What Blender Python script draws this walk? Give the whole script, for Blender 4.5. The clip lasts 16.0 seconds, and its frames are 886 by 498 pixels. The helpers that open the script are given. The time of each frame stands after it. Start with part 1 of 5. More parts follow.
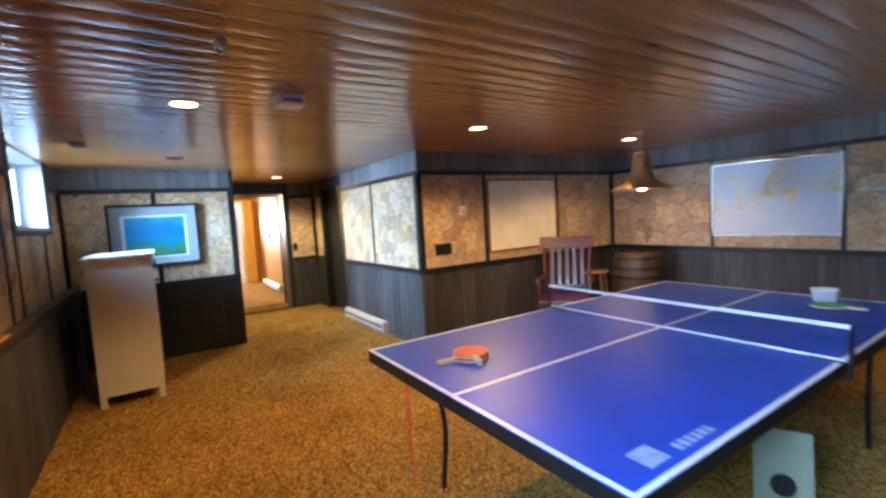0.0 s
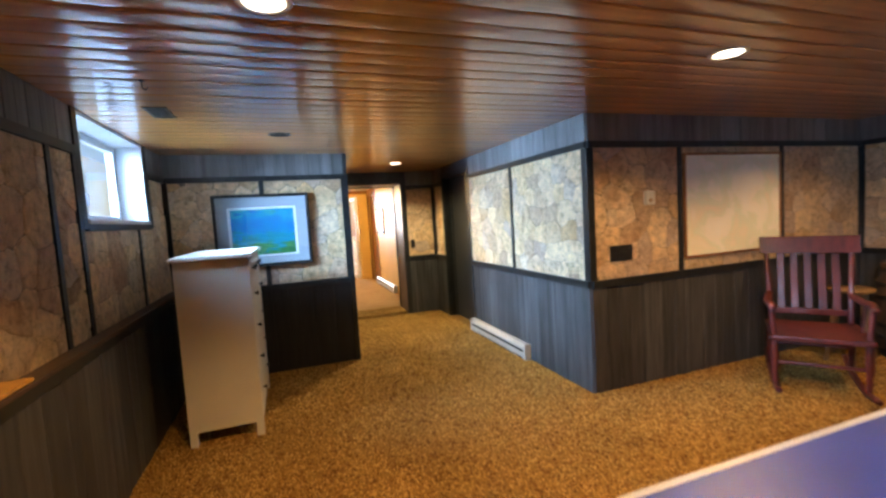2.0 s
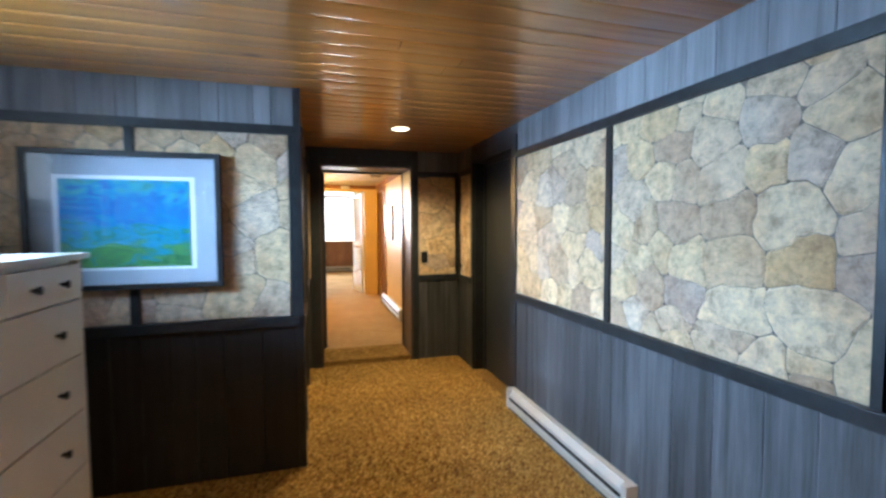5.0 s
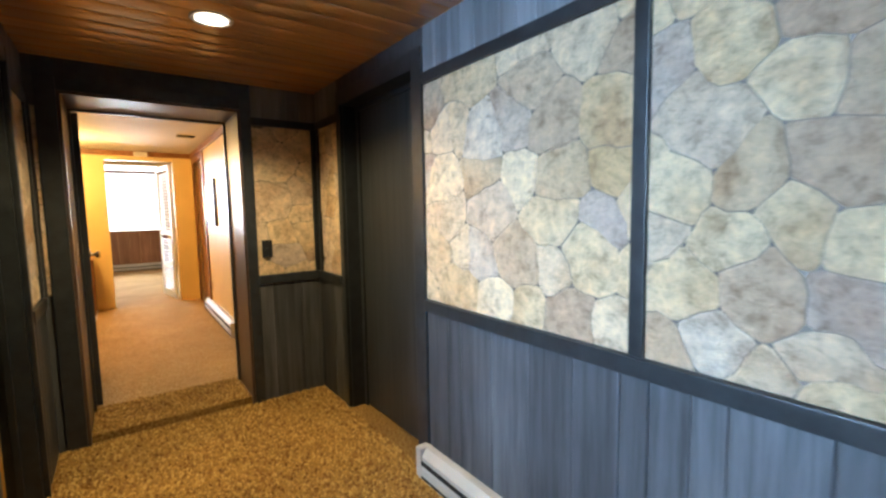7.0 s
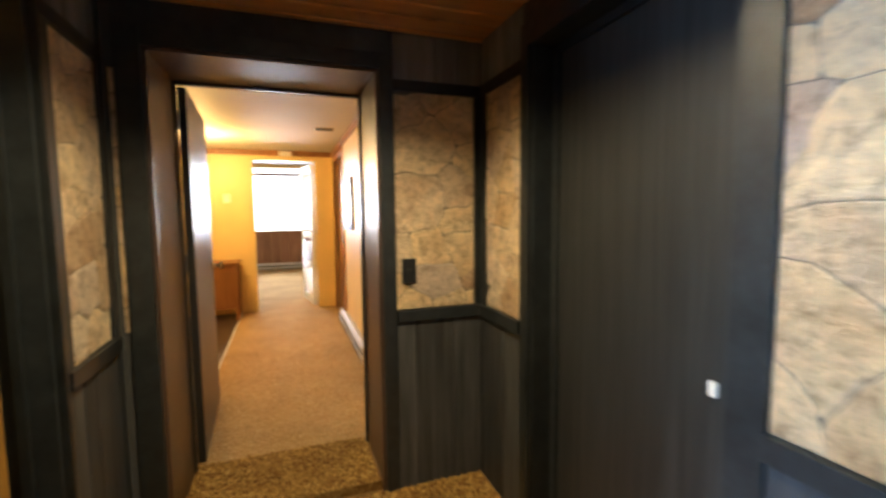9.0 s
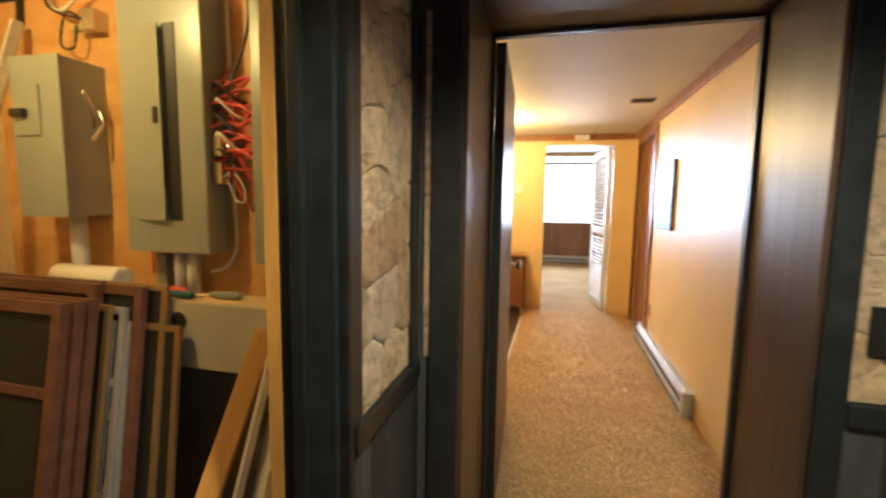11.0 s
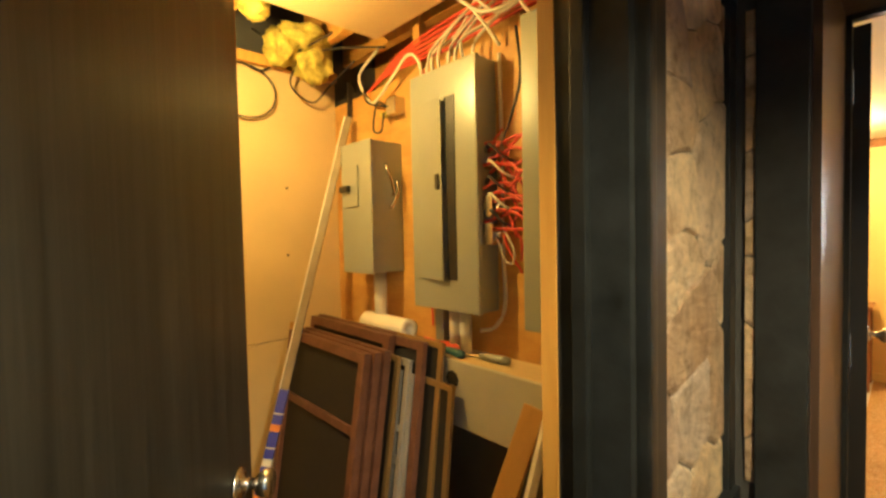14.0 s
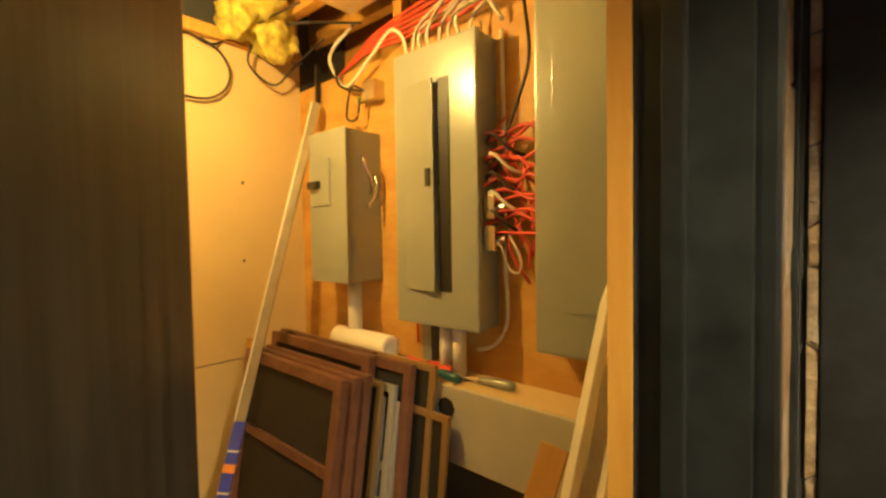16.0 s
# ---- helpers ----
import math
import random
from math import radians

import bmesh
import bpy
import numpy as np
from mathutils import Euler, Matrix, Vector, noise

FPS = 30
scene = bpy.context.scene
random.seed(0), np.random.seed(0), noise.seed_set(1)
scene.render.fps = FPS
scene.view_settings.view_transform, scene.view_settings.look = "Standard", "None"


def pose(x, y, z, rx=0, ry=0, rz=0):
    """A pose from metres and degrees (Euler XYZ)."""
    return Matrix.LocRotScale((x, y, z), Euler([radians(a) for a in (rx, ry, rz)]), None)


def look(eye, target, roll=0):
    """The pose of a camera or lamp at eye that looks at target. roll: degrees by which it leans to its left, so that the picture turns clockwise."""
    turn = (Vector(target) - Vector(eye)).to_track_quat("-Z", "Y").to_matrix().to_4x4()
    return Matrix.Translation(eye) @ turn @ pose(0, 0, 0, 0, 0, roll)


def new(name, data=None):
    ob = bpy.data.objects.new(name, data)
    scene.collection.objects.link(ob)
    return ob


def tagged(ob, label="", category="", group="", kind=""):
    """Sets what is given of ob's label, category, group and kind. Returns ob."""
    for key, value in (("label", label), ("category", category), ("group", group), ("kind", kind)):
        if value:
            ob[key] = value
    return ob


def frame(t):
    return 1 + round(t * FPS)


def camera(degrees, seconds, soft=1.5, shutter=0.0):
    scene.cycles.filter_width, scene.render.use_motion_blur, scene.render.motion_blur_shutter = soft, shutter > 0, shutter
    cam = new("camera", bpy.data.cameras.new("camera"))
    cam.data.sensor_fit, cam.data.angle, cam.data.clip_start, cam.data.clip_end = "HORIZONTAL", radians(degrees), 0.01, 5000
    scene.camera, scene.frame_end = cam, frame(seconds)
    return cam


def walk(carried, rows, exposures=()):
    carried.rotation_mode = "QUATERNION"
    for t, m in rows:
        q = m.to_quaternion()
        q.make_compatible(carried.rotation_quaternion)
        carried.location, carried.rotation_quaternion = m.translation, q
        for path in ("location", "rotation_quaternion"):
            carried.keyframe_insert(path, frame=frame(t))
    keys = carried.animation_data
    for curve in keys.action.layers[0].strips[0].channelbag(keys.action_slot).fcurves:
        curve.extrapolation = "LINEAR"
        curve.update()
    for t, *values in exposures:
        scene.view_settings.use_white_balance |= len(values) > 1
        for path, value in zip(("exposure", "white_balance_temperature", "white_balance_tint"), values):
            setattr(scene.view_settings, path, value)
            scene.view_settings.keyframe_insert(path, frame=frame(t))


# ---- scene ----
cam = camera(90.4, 16.0, soft=2.6, shutter=0.4)
PATH = [
    (0, (-0.016, -0.058, 1.464), (1.065, 1.618, 1.309), -3.4),
    (0.5, (0.064, 0.263, 1.463), (0.97, 2.034, 1.26), -0.9),
    (1, (0.07, 0.597, 1.451), (0.946, 2.387, 1.281), -3.0),
    (1.5, (0.103, 0.917, 1.439), (0.901, 2.744, 1.278), -3.6),
    (2, (0.186, 1.259, 1.45), (0.845, 3.142, 1.304), -3.5),
    (2.5, (0.287, 1.573, 1.447), (0.896, 3.474, 1.327), -3.5),
    (3, (0.402, 1.896, 1.403), (0.984, 3.803, 1.246), -2.4),
    (3.5, (0.571, 2.221, 1.412), (1.041, 4.157, 1.238), -1.6),
    (4, (0.643, 2.576, 1.415), (1.137, 4.507, 1.254), -1.7),
    (4.5, (0.778, 2.925, 1.393), (1.261, 4.862, 1.283), -1.0),
    (5, (0.879, 3.285, 1.392), (1.437, 5.203, 1.288), -0.2),
    (5.2, (0.922, 3.429, 1.389), (1.673, 5.278, 1.26), -0.7),
    (7.3, (1.208, 4.741, 1.318), (2.385, 6.348, 1.138), -1.0),
    (7.5, (1.244, 4.861, 1.321), (2.374, 6.502, 1.146), -0.6),
    (8, (1.312, 5.145, 1.324), (2.364, 6.836, 1.141), 0.2),
    (8.5, (1.362, 5.428, 1.333), (2.369, 7.142, 1.115), -1.9),
    (9, (1.425, 5.715, 1.345), (2.094, 7.593, 1.18), -0.6),
    (9.5, (1.426, 5.984, 1.351), (1.67, 7.959, 1.153), -0.9),
    (9.7, (1.395, 6.076, 1.351), (1.558, 8.056, 1.124), -1.0),
    (11.8, (1.165, 6.6, 1.382), (0.207, 8.344, 1.191), 1.3),
    (12, (1.162, 6.623, 1.392), (0.102, 8.307, 1.192), 0.9),
    (12.5, (1.133, 6.633, 1.395), (-0.078, 8.211, 1.185), 0.1),
    (13, (1.095, 6.618, 1.388), (-0.207, 8.125, 1.193), -0.5),
    (13.5, (1.073, 6.605, 1.373), (-0.32, 8.031, 1.21), -0.7),
    (14, (1.065, 6.6, 1.443), (-0.392, 7.969, 1.372), -1.2),
    (14.5, (1.08, 6.614, 1.468), (-0.421, 7.935, 1.467), -1.4),
    (15, (1.077, 6.603, 1.474), (-0.407, 7.944, 1.49), -0.3),
    (15.5, (0.964, 6.602, 1.454), (-0.426, 8.04, 1.456), 1.0),
    (16, (0.848, 6.672, 1.453), (-0.468, 8.176, 1.383), -0.9),
]
WHITE = [(0, 0.15, 6150, 9), (0.6, 0.0, 6250, 9), (4, -0.05, 6050, 9), (5.2, -0.1, 6000, 9), (7.3, -0.05, 6050, 9), (8.5, -0.15, 6200, 9), (9.5, -0.1, 5500, 8), (12, -0.05, 4900, 5), (13, 0.05, 5500, 6), (13.5, 0.15, 5700, 6), (14.2, 0.3, 5900, 6), (16, 0.27, 6200, 6)]
walk(cam, [(t, look(eye, target, roll)) for t, eye, target, roll in PATH], WHITE)

# ---- light ----
world = bpy.data.worlds.new("sky")
scene.world = world
world.use_nodes = True
wn = world.node_tree.nodes
sky = wn.new("ShaderNodeTexSky")
sky.sky_type, sky.sun_disc = "NISHITA", False
sky.sun_elevation, sky.sun_rotation = radians(42), radians(250)
wn["Background"].inputs[1].default_value = 0.15
world.node_tree.links.new(sky.outputs[0], wn["Background"].inputs[0])


def area(name, m, w, h, power, colour):
    d = bpy.data.lights.new(name, "AREA")
    d.shape, d.size, d.size_y, d.energy, d.color, d.spread = "RECTANGLE", w, h, power, colour, radians(108)
    ob = new(name, d)
    ob.matrix_world = m
    return ob


def spot(name, x, y, z, power, colour, angle=130, blend=0.6, size=0.05):
    d = bpy.data.lights.new(name, "SPOT")
    d.energy, d.color, d.spot_size, d.spot_blend, d.shadow_soft_size = power, colour, radians(angle), blend, size
    ob = new(name, d)
    ob.matrix_world = pose(x, y, z)
    return ob


def bulb_light(name, x, y, z, power, colour, size=0.04):
    d = bpy.data.lights.new(name, "POINT")
    d.energy, d.color, d.shadow_soft_size = power, colour, size
    ob = new(name, d)
    ob.matrix_world = pose(x, y, z)
    return ob


DAY, WARM, HALL, AMBER = (0.44, 0.69, 1.0), (1.0, 0.55, 0.19), (1.0, 0.77, 0.40), (1.0, 0.61, 0.155)
area("window_daylight", look((-1.12, 4.82, 1.95), (0.6, 5.1, 1.4)), 1.1, 0.55, 94, DAY).data.spread = radians(76)
# added lamp at an unseen rear window, assumed from bluish light on the table
area("rear_window_daylight", look((-1.12, 0.0, 1.95), (0.6, 0.1, 1.0)), 1.1, 0.55, 90, DAY)
area("far_window_daylight", look((0.9, 16.7, 1.7), (1.2, 12, 1.0)), 2.2, 1.4, 150, (0.95, 0.97, 1.0))
CANS = [(0.175, 2.79), (2.28, 2.86), (4.35, 2.87), (1.54, 6.75)]
CAN_POWER = [(112, WARM, 112), (165, WARM, 148), (85, WARM, 146), (172, HALL, 142)]
for (cx, cy), (power, tint, cone) in zip(CANS, CAN_POWER):
    spot("can_light_bulb", cx, cy, 2.14, power, tint, cone, 0.5)
bulb_light("pendant_bulb", 4.01, 2.52, 1.62, 11, WARM)
bulb_light("closet_bulb_light", -0.28, 7.0, 2.08, 38, AMBER, 0.035)
bulb_light("corridor_bulb_light", 0.55, 10.9, 1.93, 108, (1.0, 0.58, 0.17), 0.1)

# ---- materials ----


def material(name, base, rough=0.6, metal=0.0, coat=0.0, spec=0.5):
    m = bpy.data.materials.new(name)
    m.use_nodes = True
    b = m.node_tree.nodes["Principled BSDF"]
    b.inputs["Base Color"].default_value = (*base, 1)
    b.inputs["Roughness"].default_value = rough
    b.inputs["Metallic"].default_value = metal
    b.inputs["Coat Weight"].default_value = coat
    b.inputs["Coat Roughness"].default_value = 0.12
    b.inputs["Specular IOR Level"].default_value = spec
    return m


def node(m, kind, **ins):
    n = m.node_tree.nodes.new(kind)
    for k, v in ins.items():
        n.inputs[k.replace("_", " ")].default_value = v
    return n


def link(m, a, out, b, inp):
    m.node_tree.links.new(a.outputs[out], b.inputs[inp])


def ramp(m, src, out, stops):
    r = m.node_tree.nodes.new("ShaderNodeValToRGB")
    e = r.color_ramp.elements
    while len(e) < len(stops):
        e.new(0.5)
    for el, (p, c) in zip(e, stops):
        el.position, el.color = p, (*c, 1)
    m.node_tree.links.new(src.outputs[out], r.inputs[0])
    return r


def mapped(m, scale, coord="Object"):
    c = m.node_tree.nodes.new("ShaderNodeTexCoord")
    mp = m.node_tree.nodes.new("ShaderNodeMapping")
    mp.inputs["Scale"].default_value = scale
    m.node_tree.links.new(c.outputs[coord], mp.inputs[0])
    return mp


def mixed(m, a, aout, b, bout, fac=0.5, blend="MULTIPLY"):
    x = m.node_tree.nodes.new("ShaderNodeMix")
    x.data_type, x.blend_type = "RGBA", blend
    x.inputs[0].default_value = fac
    m.node_tree.links.new(a.outputs[aout], x.inputs[6])
    m.node_tree.links.new(b.outputs[bout], x.inputs[7])
    return x


def bump(m, src, out, strength, distance=0.01):
    b = node(m, "ShaderNodeBump", Strength=strength, Distance=distance)
    link(m, src, out, b, "Height")
    link(m, b, 0, m.node_tree.nodes["Principled BSDF"], "Normal")
    return b


def base_of(m, n, out):
    link(m, n, out, m.node_tree.nodes["Principled BSDF"], "Base Color")


def grainy(name, dark, light, scale, rough=0.5, coat=0.0, strength=0.15, island=False, contrast=0.35, blotch=1.3):
    """Wood or painted wood: fine grain stretched along one axis, blotches, and a tone of its own for each piece."""
    m = material(name, light, rough, coat=coat)
    mp = mapped(m, scale)
    n1 = node(m, "ShaderNodeTexNoise", Scale=1.0, Detail=6.0, Roughness=0.65)
    link(m, mp, 0, n1, 0)
    r = ramp(m, n1, 0, [(0.3, dark), (0.72, light)])
    n2 = node(m, "ShaderNodeTexNoise", Scale=blotch, Detail=3.0)
    link(m, mapped(m, (1, 1, 1)), 0, n2, 0)
    r2 = ramp(m, n2, 0, [(0.35, (0.6, 0.6, 0.6)), (0.65, (1, 1, 1))])
    mx = mixed(m, r, 0, r2, 0, 0.7)
    if island:
        g = m.node_tree.nodes.new("ShaderNodeNewGeometry")
        rr = ramp(m, g, "Random Per Island", [(0.0, (1 - contrast,) * 3), (1.0, (1, 1, 1))])
    else:
        g = m.node_tree.nodes.new("ShaderNodeObjectInfo")
        rr = ramp(m, g, "Random", [(0.0, (1 - contrast,) * 3), (1.0, (1, 1, 1))])
    mx2 = mixed(m, mx, 2, rr, 0, 1.0)
    base_of(m, mx2, 2)
    bump(m, n1, 0, strength, 0.004)
    return m


def plain(name, base, rough=0.5, metal=0.0, var=0.12, scale=6.0, strength=0.05, coat=0.0):
    """Paint, plastic or metal with faint smudges."""
    m = material(name, base, rough, metal, coat)
    n1 = node(m, "ShaderNodeTexNoise", Scale=scale, Detail=5.0)
    link(m, mapped(m, (1, 1, 1)), 0, n1, 0)
    r = ramp(m, n1, 0, [(0.3, tuple(c * (1 - var) for c in base)), (0.7, tuple(min(1, c * (1 + var * 0.5)) for c in base))])
    base_of(m, r, 0)
    if strength:
        bump(m, n1, 0, strength, 0.003)
    return m


M = {}
M["plank"] = grainy("grey_barn_board", (0.028, 0.029, 0.031), (0.12, 0.123, 0.132), (28, 28, 1.6), 0.55, strength=0.35, contrast=0.45)
M["frieze"] = grainy("pale_weathered_board", (0.14, 0.143, 0.15), (0.29, 0.295, 0.31), (22, 22, 1.2), 0.6, strength=0.25, contrast=0.3)
# the barn board in a much darker tone, for the stub wall's wainscot
M["darker_board"] = grainy("black_stained_board", (0.008, 0.008, 0.008), (0.03, 0.029, 0.029), (28, 28, 1.6), 0.6, strength=0.3, contrast=0.3)
M["trim"] = grainy("black_stained_trim", (0.011, 0.013, 0.014), (0.034, 0.039, 0.043), (14, 14, 14), 0.38, strength=0.15)
M["darkdoor"] = grainy("dark_stained_door", (0.014, 0.015, 0.015), (0.052, 0.053, 0.05), (40, 40, 1.2), 0.4, strength=0.2, contrast=0.1)
M["jamb"] = grainy("brown_jamb_paint", (0.05, 0.03, 0.02), (0.11, 0.065, 0.045), (30, 30, 1.5), 0.38, strength=0.08, contrast=0.1)
M["pine"] = grainy("varnished_pine_boards", (0.46, 0.175, 0.036), (0.78, 0.375, 0.095), (0.9, 26, 26), 0.3, coat=0.6, strength=0.05, island=True, contrast=0.25)
knots = M["pine"]
kv = node(knots, "ShaderNodeTexVoronoi", Scale=1.0, Randomness=1.0)
link(knots, mapped(knots, (1.7, 4.2, 1)), 0, kv, 0)
kr = ramp(knots, kv, "Distance", [(0.0, (0.22, 0.14, 0.1)), (0.035, (0.35, 0.25, 0.18)), (0.09, (0.85, 0.8, 0.75)), (0.16, (1, 1, 1))])
kb = knots.node_tree.nodes["Principled BSDF"]
km = knots.node_tree.nodes.new("ShaderNodeMix")
km.data_type, km.blend_type = "RGBA", "MULTIPLY"
km.inputs[0].default_value = 1.0
knots.node_tree.links.new(kb.inputs["Base Color"].links[0].from_socket, km.inputs[6])
link(knots, kr, 0, km, 7)
link(knots, km, 2, kb, "Base Color")
kb.inputs["Coat Weight"].default_value = 1.0
kb.inputs["Coat Roughness"].default_value = 0.12
M["wall_core"] = plain("wall_board", (0.05, 0.05, 0.05), 0.8)
M["white"] = plain("white_furniture_paint", (0.70, 0.665, 0.60), 0.35, var=0.05, scale=4)
M["white_metal"] = plain("white_enamel", (0.62, 0.64, 0.68), 0.4, var=0.08)
M["cream"] = plain("cream_wall_paint", (0.82, 0.60, 0.24), 0.42, var=0.06, scale=3)
M["ceiling_white"] = plain("white_ceiling_paint", (0.64, 0.61, 0.57), 0.65, var=0.04, scale=3)
M["orange_wood"] = grainy("orange_pine", (0.22, 0.08, 0.02), (0.42, 0.19, 0.06), (26, 26, 1.2), 0.4, contrast=0.2)
M["red_wood"] = grainy("reddish_panelling", (0.22, 0.09, 0.045), (0.42, 0.2, 0.11), (26, 26, 1.2), 0.4, contrast=0.25)
M["chrome"] = plain("brushed_steel", (0.6, 0.58, 0.55), 0.25, 1.0, var=0.1)
M["black"] = plain("black_plastic", (0.012, 0.012, 0.013), 0.45)
M["dark_hole"] = plain("dark_cavity", (0.01, 0.008, 0.007), 0.9)


def stone_material():
    m = material("flagstone_panel", (0.5, 0.42, 0.3), 0.62)
    g = m.node_tree.nodes.new("ShaderNodeObjectInfo")
    tone = ramp(m, g, "Random", [(0.0, (0.64, 0.48, 0.31)), (0.14, (0.78, 0.65, 0.48)), (0.30, (0.66, 0.54, 0.43)), (0.46, (0.86, 0.73, 0.55)),
                                 (0.60, (0.50, 0.38, 0.29)), (0.72, (0.80, 0.66, 0.47)), (0.88, (0.56, 0.47, 0.41)), (1.0, (0.80, 0.70, 0.58))])
    # every stone takes its own stretch of the grain
    co = m.node_tree.nodes.new("ShaderNodeTexCoord")
    sh = m.node_tree.nodes.new("ShaderNodeVectorMath")
    sh.operation = "MULTIPLY_ADD"
    m.node_tree.links.new(g.outputs["Random"], sh.inputs[0])
    sh.inputs[1].default_value = (31, 17, 23)
    m.node_tree.links.new(co.outputs["Object"], sh.inputs[2])
    n1 = node(m, "ShaderNodeTexNoise", Scale=19.0, Detail=10.0, Roughness=0.7, Distortion=0.3)
    link(m, sh, 0, n1, 0)
    r1 = ramp(m, n1, 0, [(0.3, (0.38, 0.31, 0.25)), (0.47, (0.9, 0.88, 0.85)), (0.7, (1.34, 1.3, 1.22))])
    n2 = node(m, "ShaderNodeTexNoise", Scale=4.5, Detail=3.0)
    link(m, sh, 0, n2, 0)
    r2 = ramp(m, n2, 0, [(0.32, (0.72, 0.62, 0.55)), (0.5, (1, 1, 1)), (0.7, (1.0, 1.0, 1.02))])
    st = m.node_tree.nodes.new("ShaderNodeMapping")
    st.inputs["Scale"].default_value = (1, 1, 1.7)
    link(m, sh, 0, st, 0)
    n3 = node(m, "ShaderNodeTexNoise", Scale=34.0, Detail=8.0, Roughness=0.7, Distortion=0.25)
    link(m, st, 0, n3, 0)
    r3 = ramp(m, n3, 0, [(0.32, (0.5, 0.45, 0.4)), (0.44, (0.95, 0.93, 0.9)), (0.62, (1.12, 1.12, 1.12))])
    mx = mixed(m, tone, 0, r1, 0, 0.85)
    mx1 = mixed(m, mx, 2, r2, 0, 0.6)
    mx2 = mixed(m, mx1, 2, r3, 0, 0.5)
    hs = node(m, "ShaderNodeHueSaturation", Saturation=1.2, Value=1.02)
    link(m, mx2, 2, hs, "Color")
    base_of(m, hs, 0)
    bump(m, n3, 0, 1.0, 0.03)
    return m


M["stone"] = stone_material()
M["grout"] = plain("dark_stone_joint", (0.21, 0.17, 0.135), 0.85, scale=20)


def carpet_material(name, dark, mid, light):
    m = material(name, mid, 0.95, spec=0.1)
    g = node(m, "ShaderNodeTexNoise", Scale=75.0, Detail=3.0, Roughness=0.6)
    link(m, mapped(m, (1, 1, 1)), 0, g, 0)
    r = ramp(m, g, 0, [(0.3, dark), (0.5, mid), (0.68, light)])
    n2 = node(m, "ShaderNodeTexNoise", Scale=2.0, Detail=4.0)
    link(m, mapped(m, (1, 1, 1)), 0, n2, 0)
    r2 = ramp(m, n2, 0, [(0.35, (0.78, 0.76, 0.72)), (0.65, (1.05, 1.05, 1.05))])
    mx = mixed(m, r, 0, r2, 0, 0.8)
    base_of(m, mx, 2)
    bump(m, g, 0, 1.0, 0.02)
    return m


M["carpet"] = carpet_material("gold_brown_shag", (0.13, 0.066, 0.016), (0.27, 0.152, 0.044), (0.40, 0.25, 0.085))
M["carpet2"] = carpet_material("tan_carpet", (0.40, 0.24, 0.095), (0.52, 0.33, 0.14), (0.6, 0.40, 0.19))
M["dark_floor"] = grainy("dark_floor", (0.03, 0.02, 0.014), (0.09, 0.06, 0.04), (3, 30, 30), 0.4)


def glow(name, colour, strength):
    m = material(name, colour, 0.5)
    b = m.node_tree.nodes["Principled BSDF"]
    b.inputs["Emission Color"].default_value = (*colour, 1)
    b.inputs["Emission Strength"].default_value = strength
    return m


M["bulb"] = glow("lit_bulb", (1.0, 0.8, 0.5), 12.0)
M["can_bulb"] = glow("lit_can_bulb", (1.0, 0.83, 0.6), 7.0)
M["outside"] = glow("bright_overcast_sky", (0.8, 0.92, 1.0), 2.2)
M["outside_far"] = glow("bright_daylight", (1.0, 1.0, 1.0), 2.4)


def glass_material():
    m = material("window_glass", (1, 1, 1), 0.02)
    b = m.node_tree.nodes["Principled BSDF"]
    b.inputs["Transmission Weight"].default_value = 1.0
    b.inputs["IOR"].default_value = 1.45
    return m


M["glass"] = glass_material()

# ---- builders ----


def mesh_of(name, bm, mat):
    bmesh.ops.recalc_face_normals(bm, faces=bm.faces)
    me = bpy.data.meshes.new(name)
    bm.to_mesh(me)
    bm.free()
    me.materials.append(M[mat] if isinstance(mat, str) else mat)
    return me


def part(name, bm, mat, parent=None, label="", smooth=False):
    me = mesh_of(name, bm, mat)
    if smooth:
        for p in me.polygons:
            p.use_smooth = True
    ob = new(name, me)
    ob.parent = parent
    if label:
        ob["label"] = label
    return ob


def thing(name, m, label, category, group=""):
    ob = new(name)
    ob.empty_display_size = 0.1
    ob.matrix_world = m
    return tagged(ob, label, category, group)


def box(x0, x1, y0, y1, z0, z1, bm=None, bevel=0.0, m=None):
    bm = bm or bmesh.new()
    vs = [bm.verts.new((x, y, z)) for x in (x0, x1) for y in (y0, y1) for z in (z0, z1)]
    fs = [bm.faces.new([vs[i] for i in f]) for f in ((0, 1, 3, 2), (4, 6, 7, 5), (0, 4, 5, 1), (2, 3, 7, 6), (0, 2, 6, 4), (1, 5, 7, 3))]
    if m is not None:
        bmesh.ops.transform(bm, matrix=m, verts=vs)
    if bevel:
        edges = list({e for f in fs for e in f.edges})
        bmesh.ops.bevel(bm, geom=edges, offset=bevel, segments=2, affect="EDGES", profile=0.7)
    return bm


def lathe(profile, n=24, bm=None, m=None):
    """A body turned round z from (radius, height) pairs."""
    bm = bm or bmesh.new()
    made, rings = [], []
    for r, z in profile:
        if r < 1e-5:
            ring = [bm.verts.new((0, 0, z))]
        else:
            ring = [bm.verts.new((r * math.cos(2 * math.pi * i / n), r * math.sin(2 * math.pi * i / n), z)) for i in range(n)]
        rings.append(ring)
        made += ring
    for a, b in zip(rings, rings[1:]):
        for i in range(n):
            j = (i + 1) % n
            if len(a) == 1 and len(b) > 1:
                bm.faces.new((a[0], b[j], b[i]))
            elif len(b) == 1 and len(a) > 1:
                bm.faces.new((a[i], a[j], b[0]))
            elif len(a) > 1:
                bm.faces.new((a[i], a[j], b[j], b[i]))
    if m is not None:
        bmesh.ops.transform(bm, matrix=m, verts=made)
    return bm


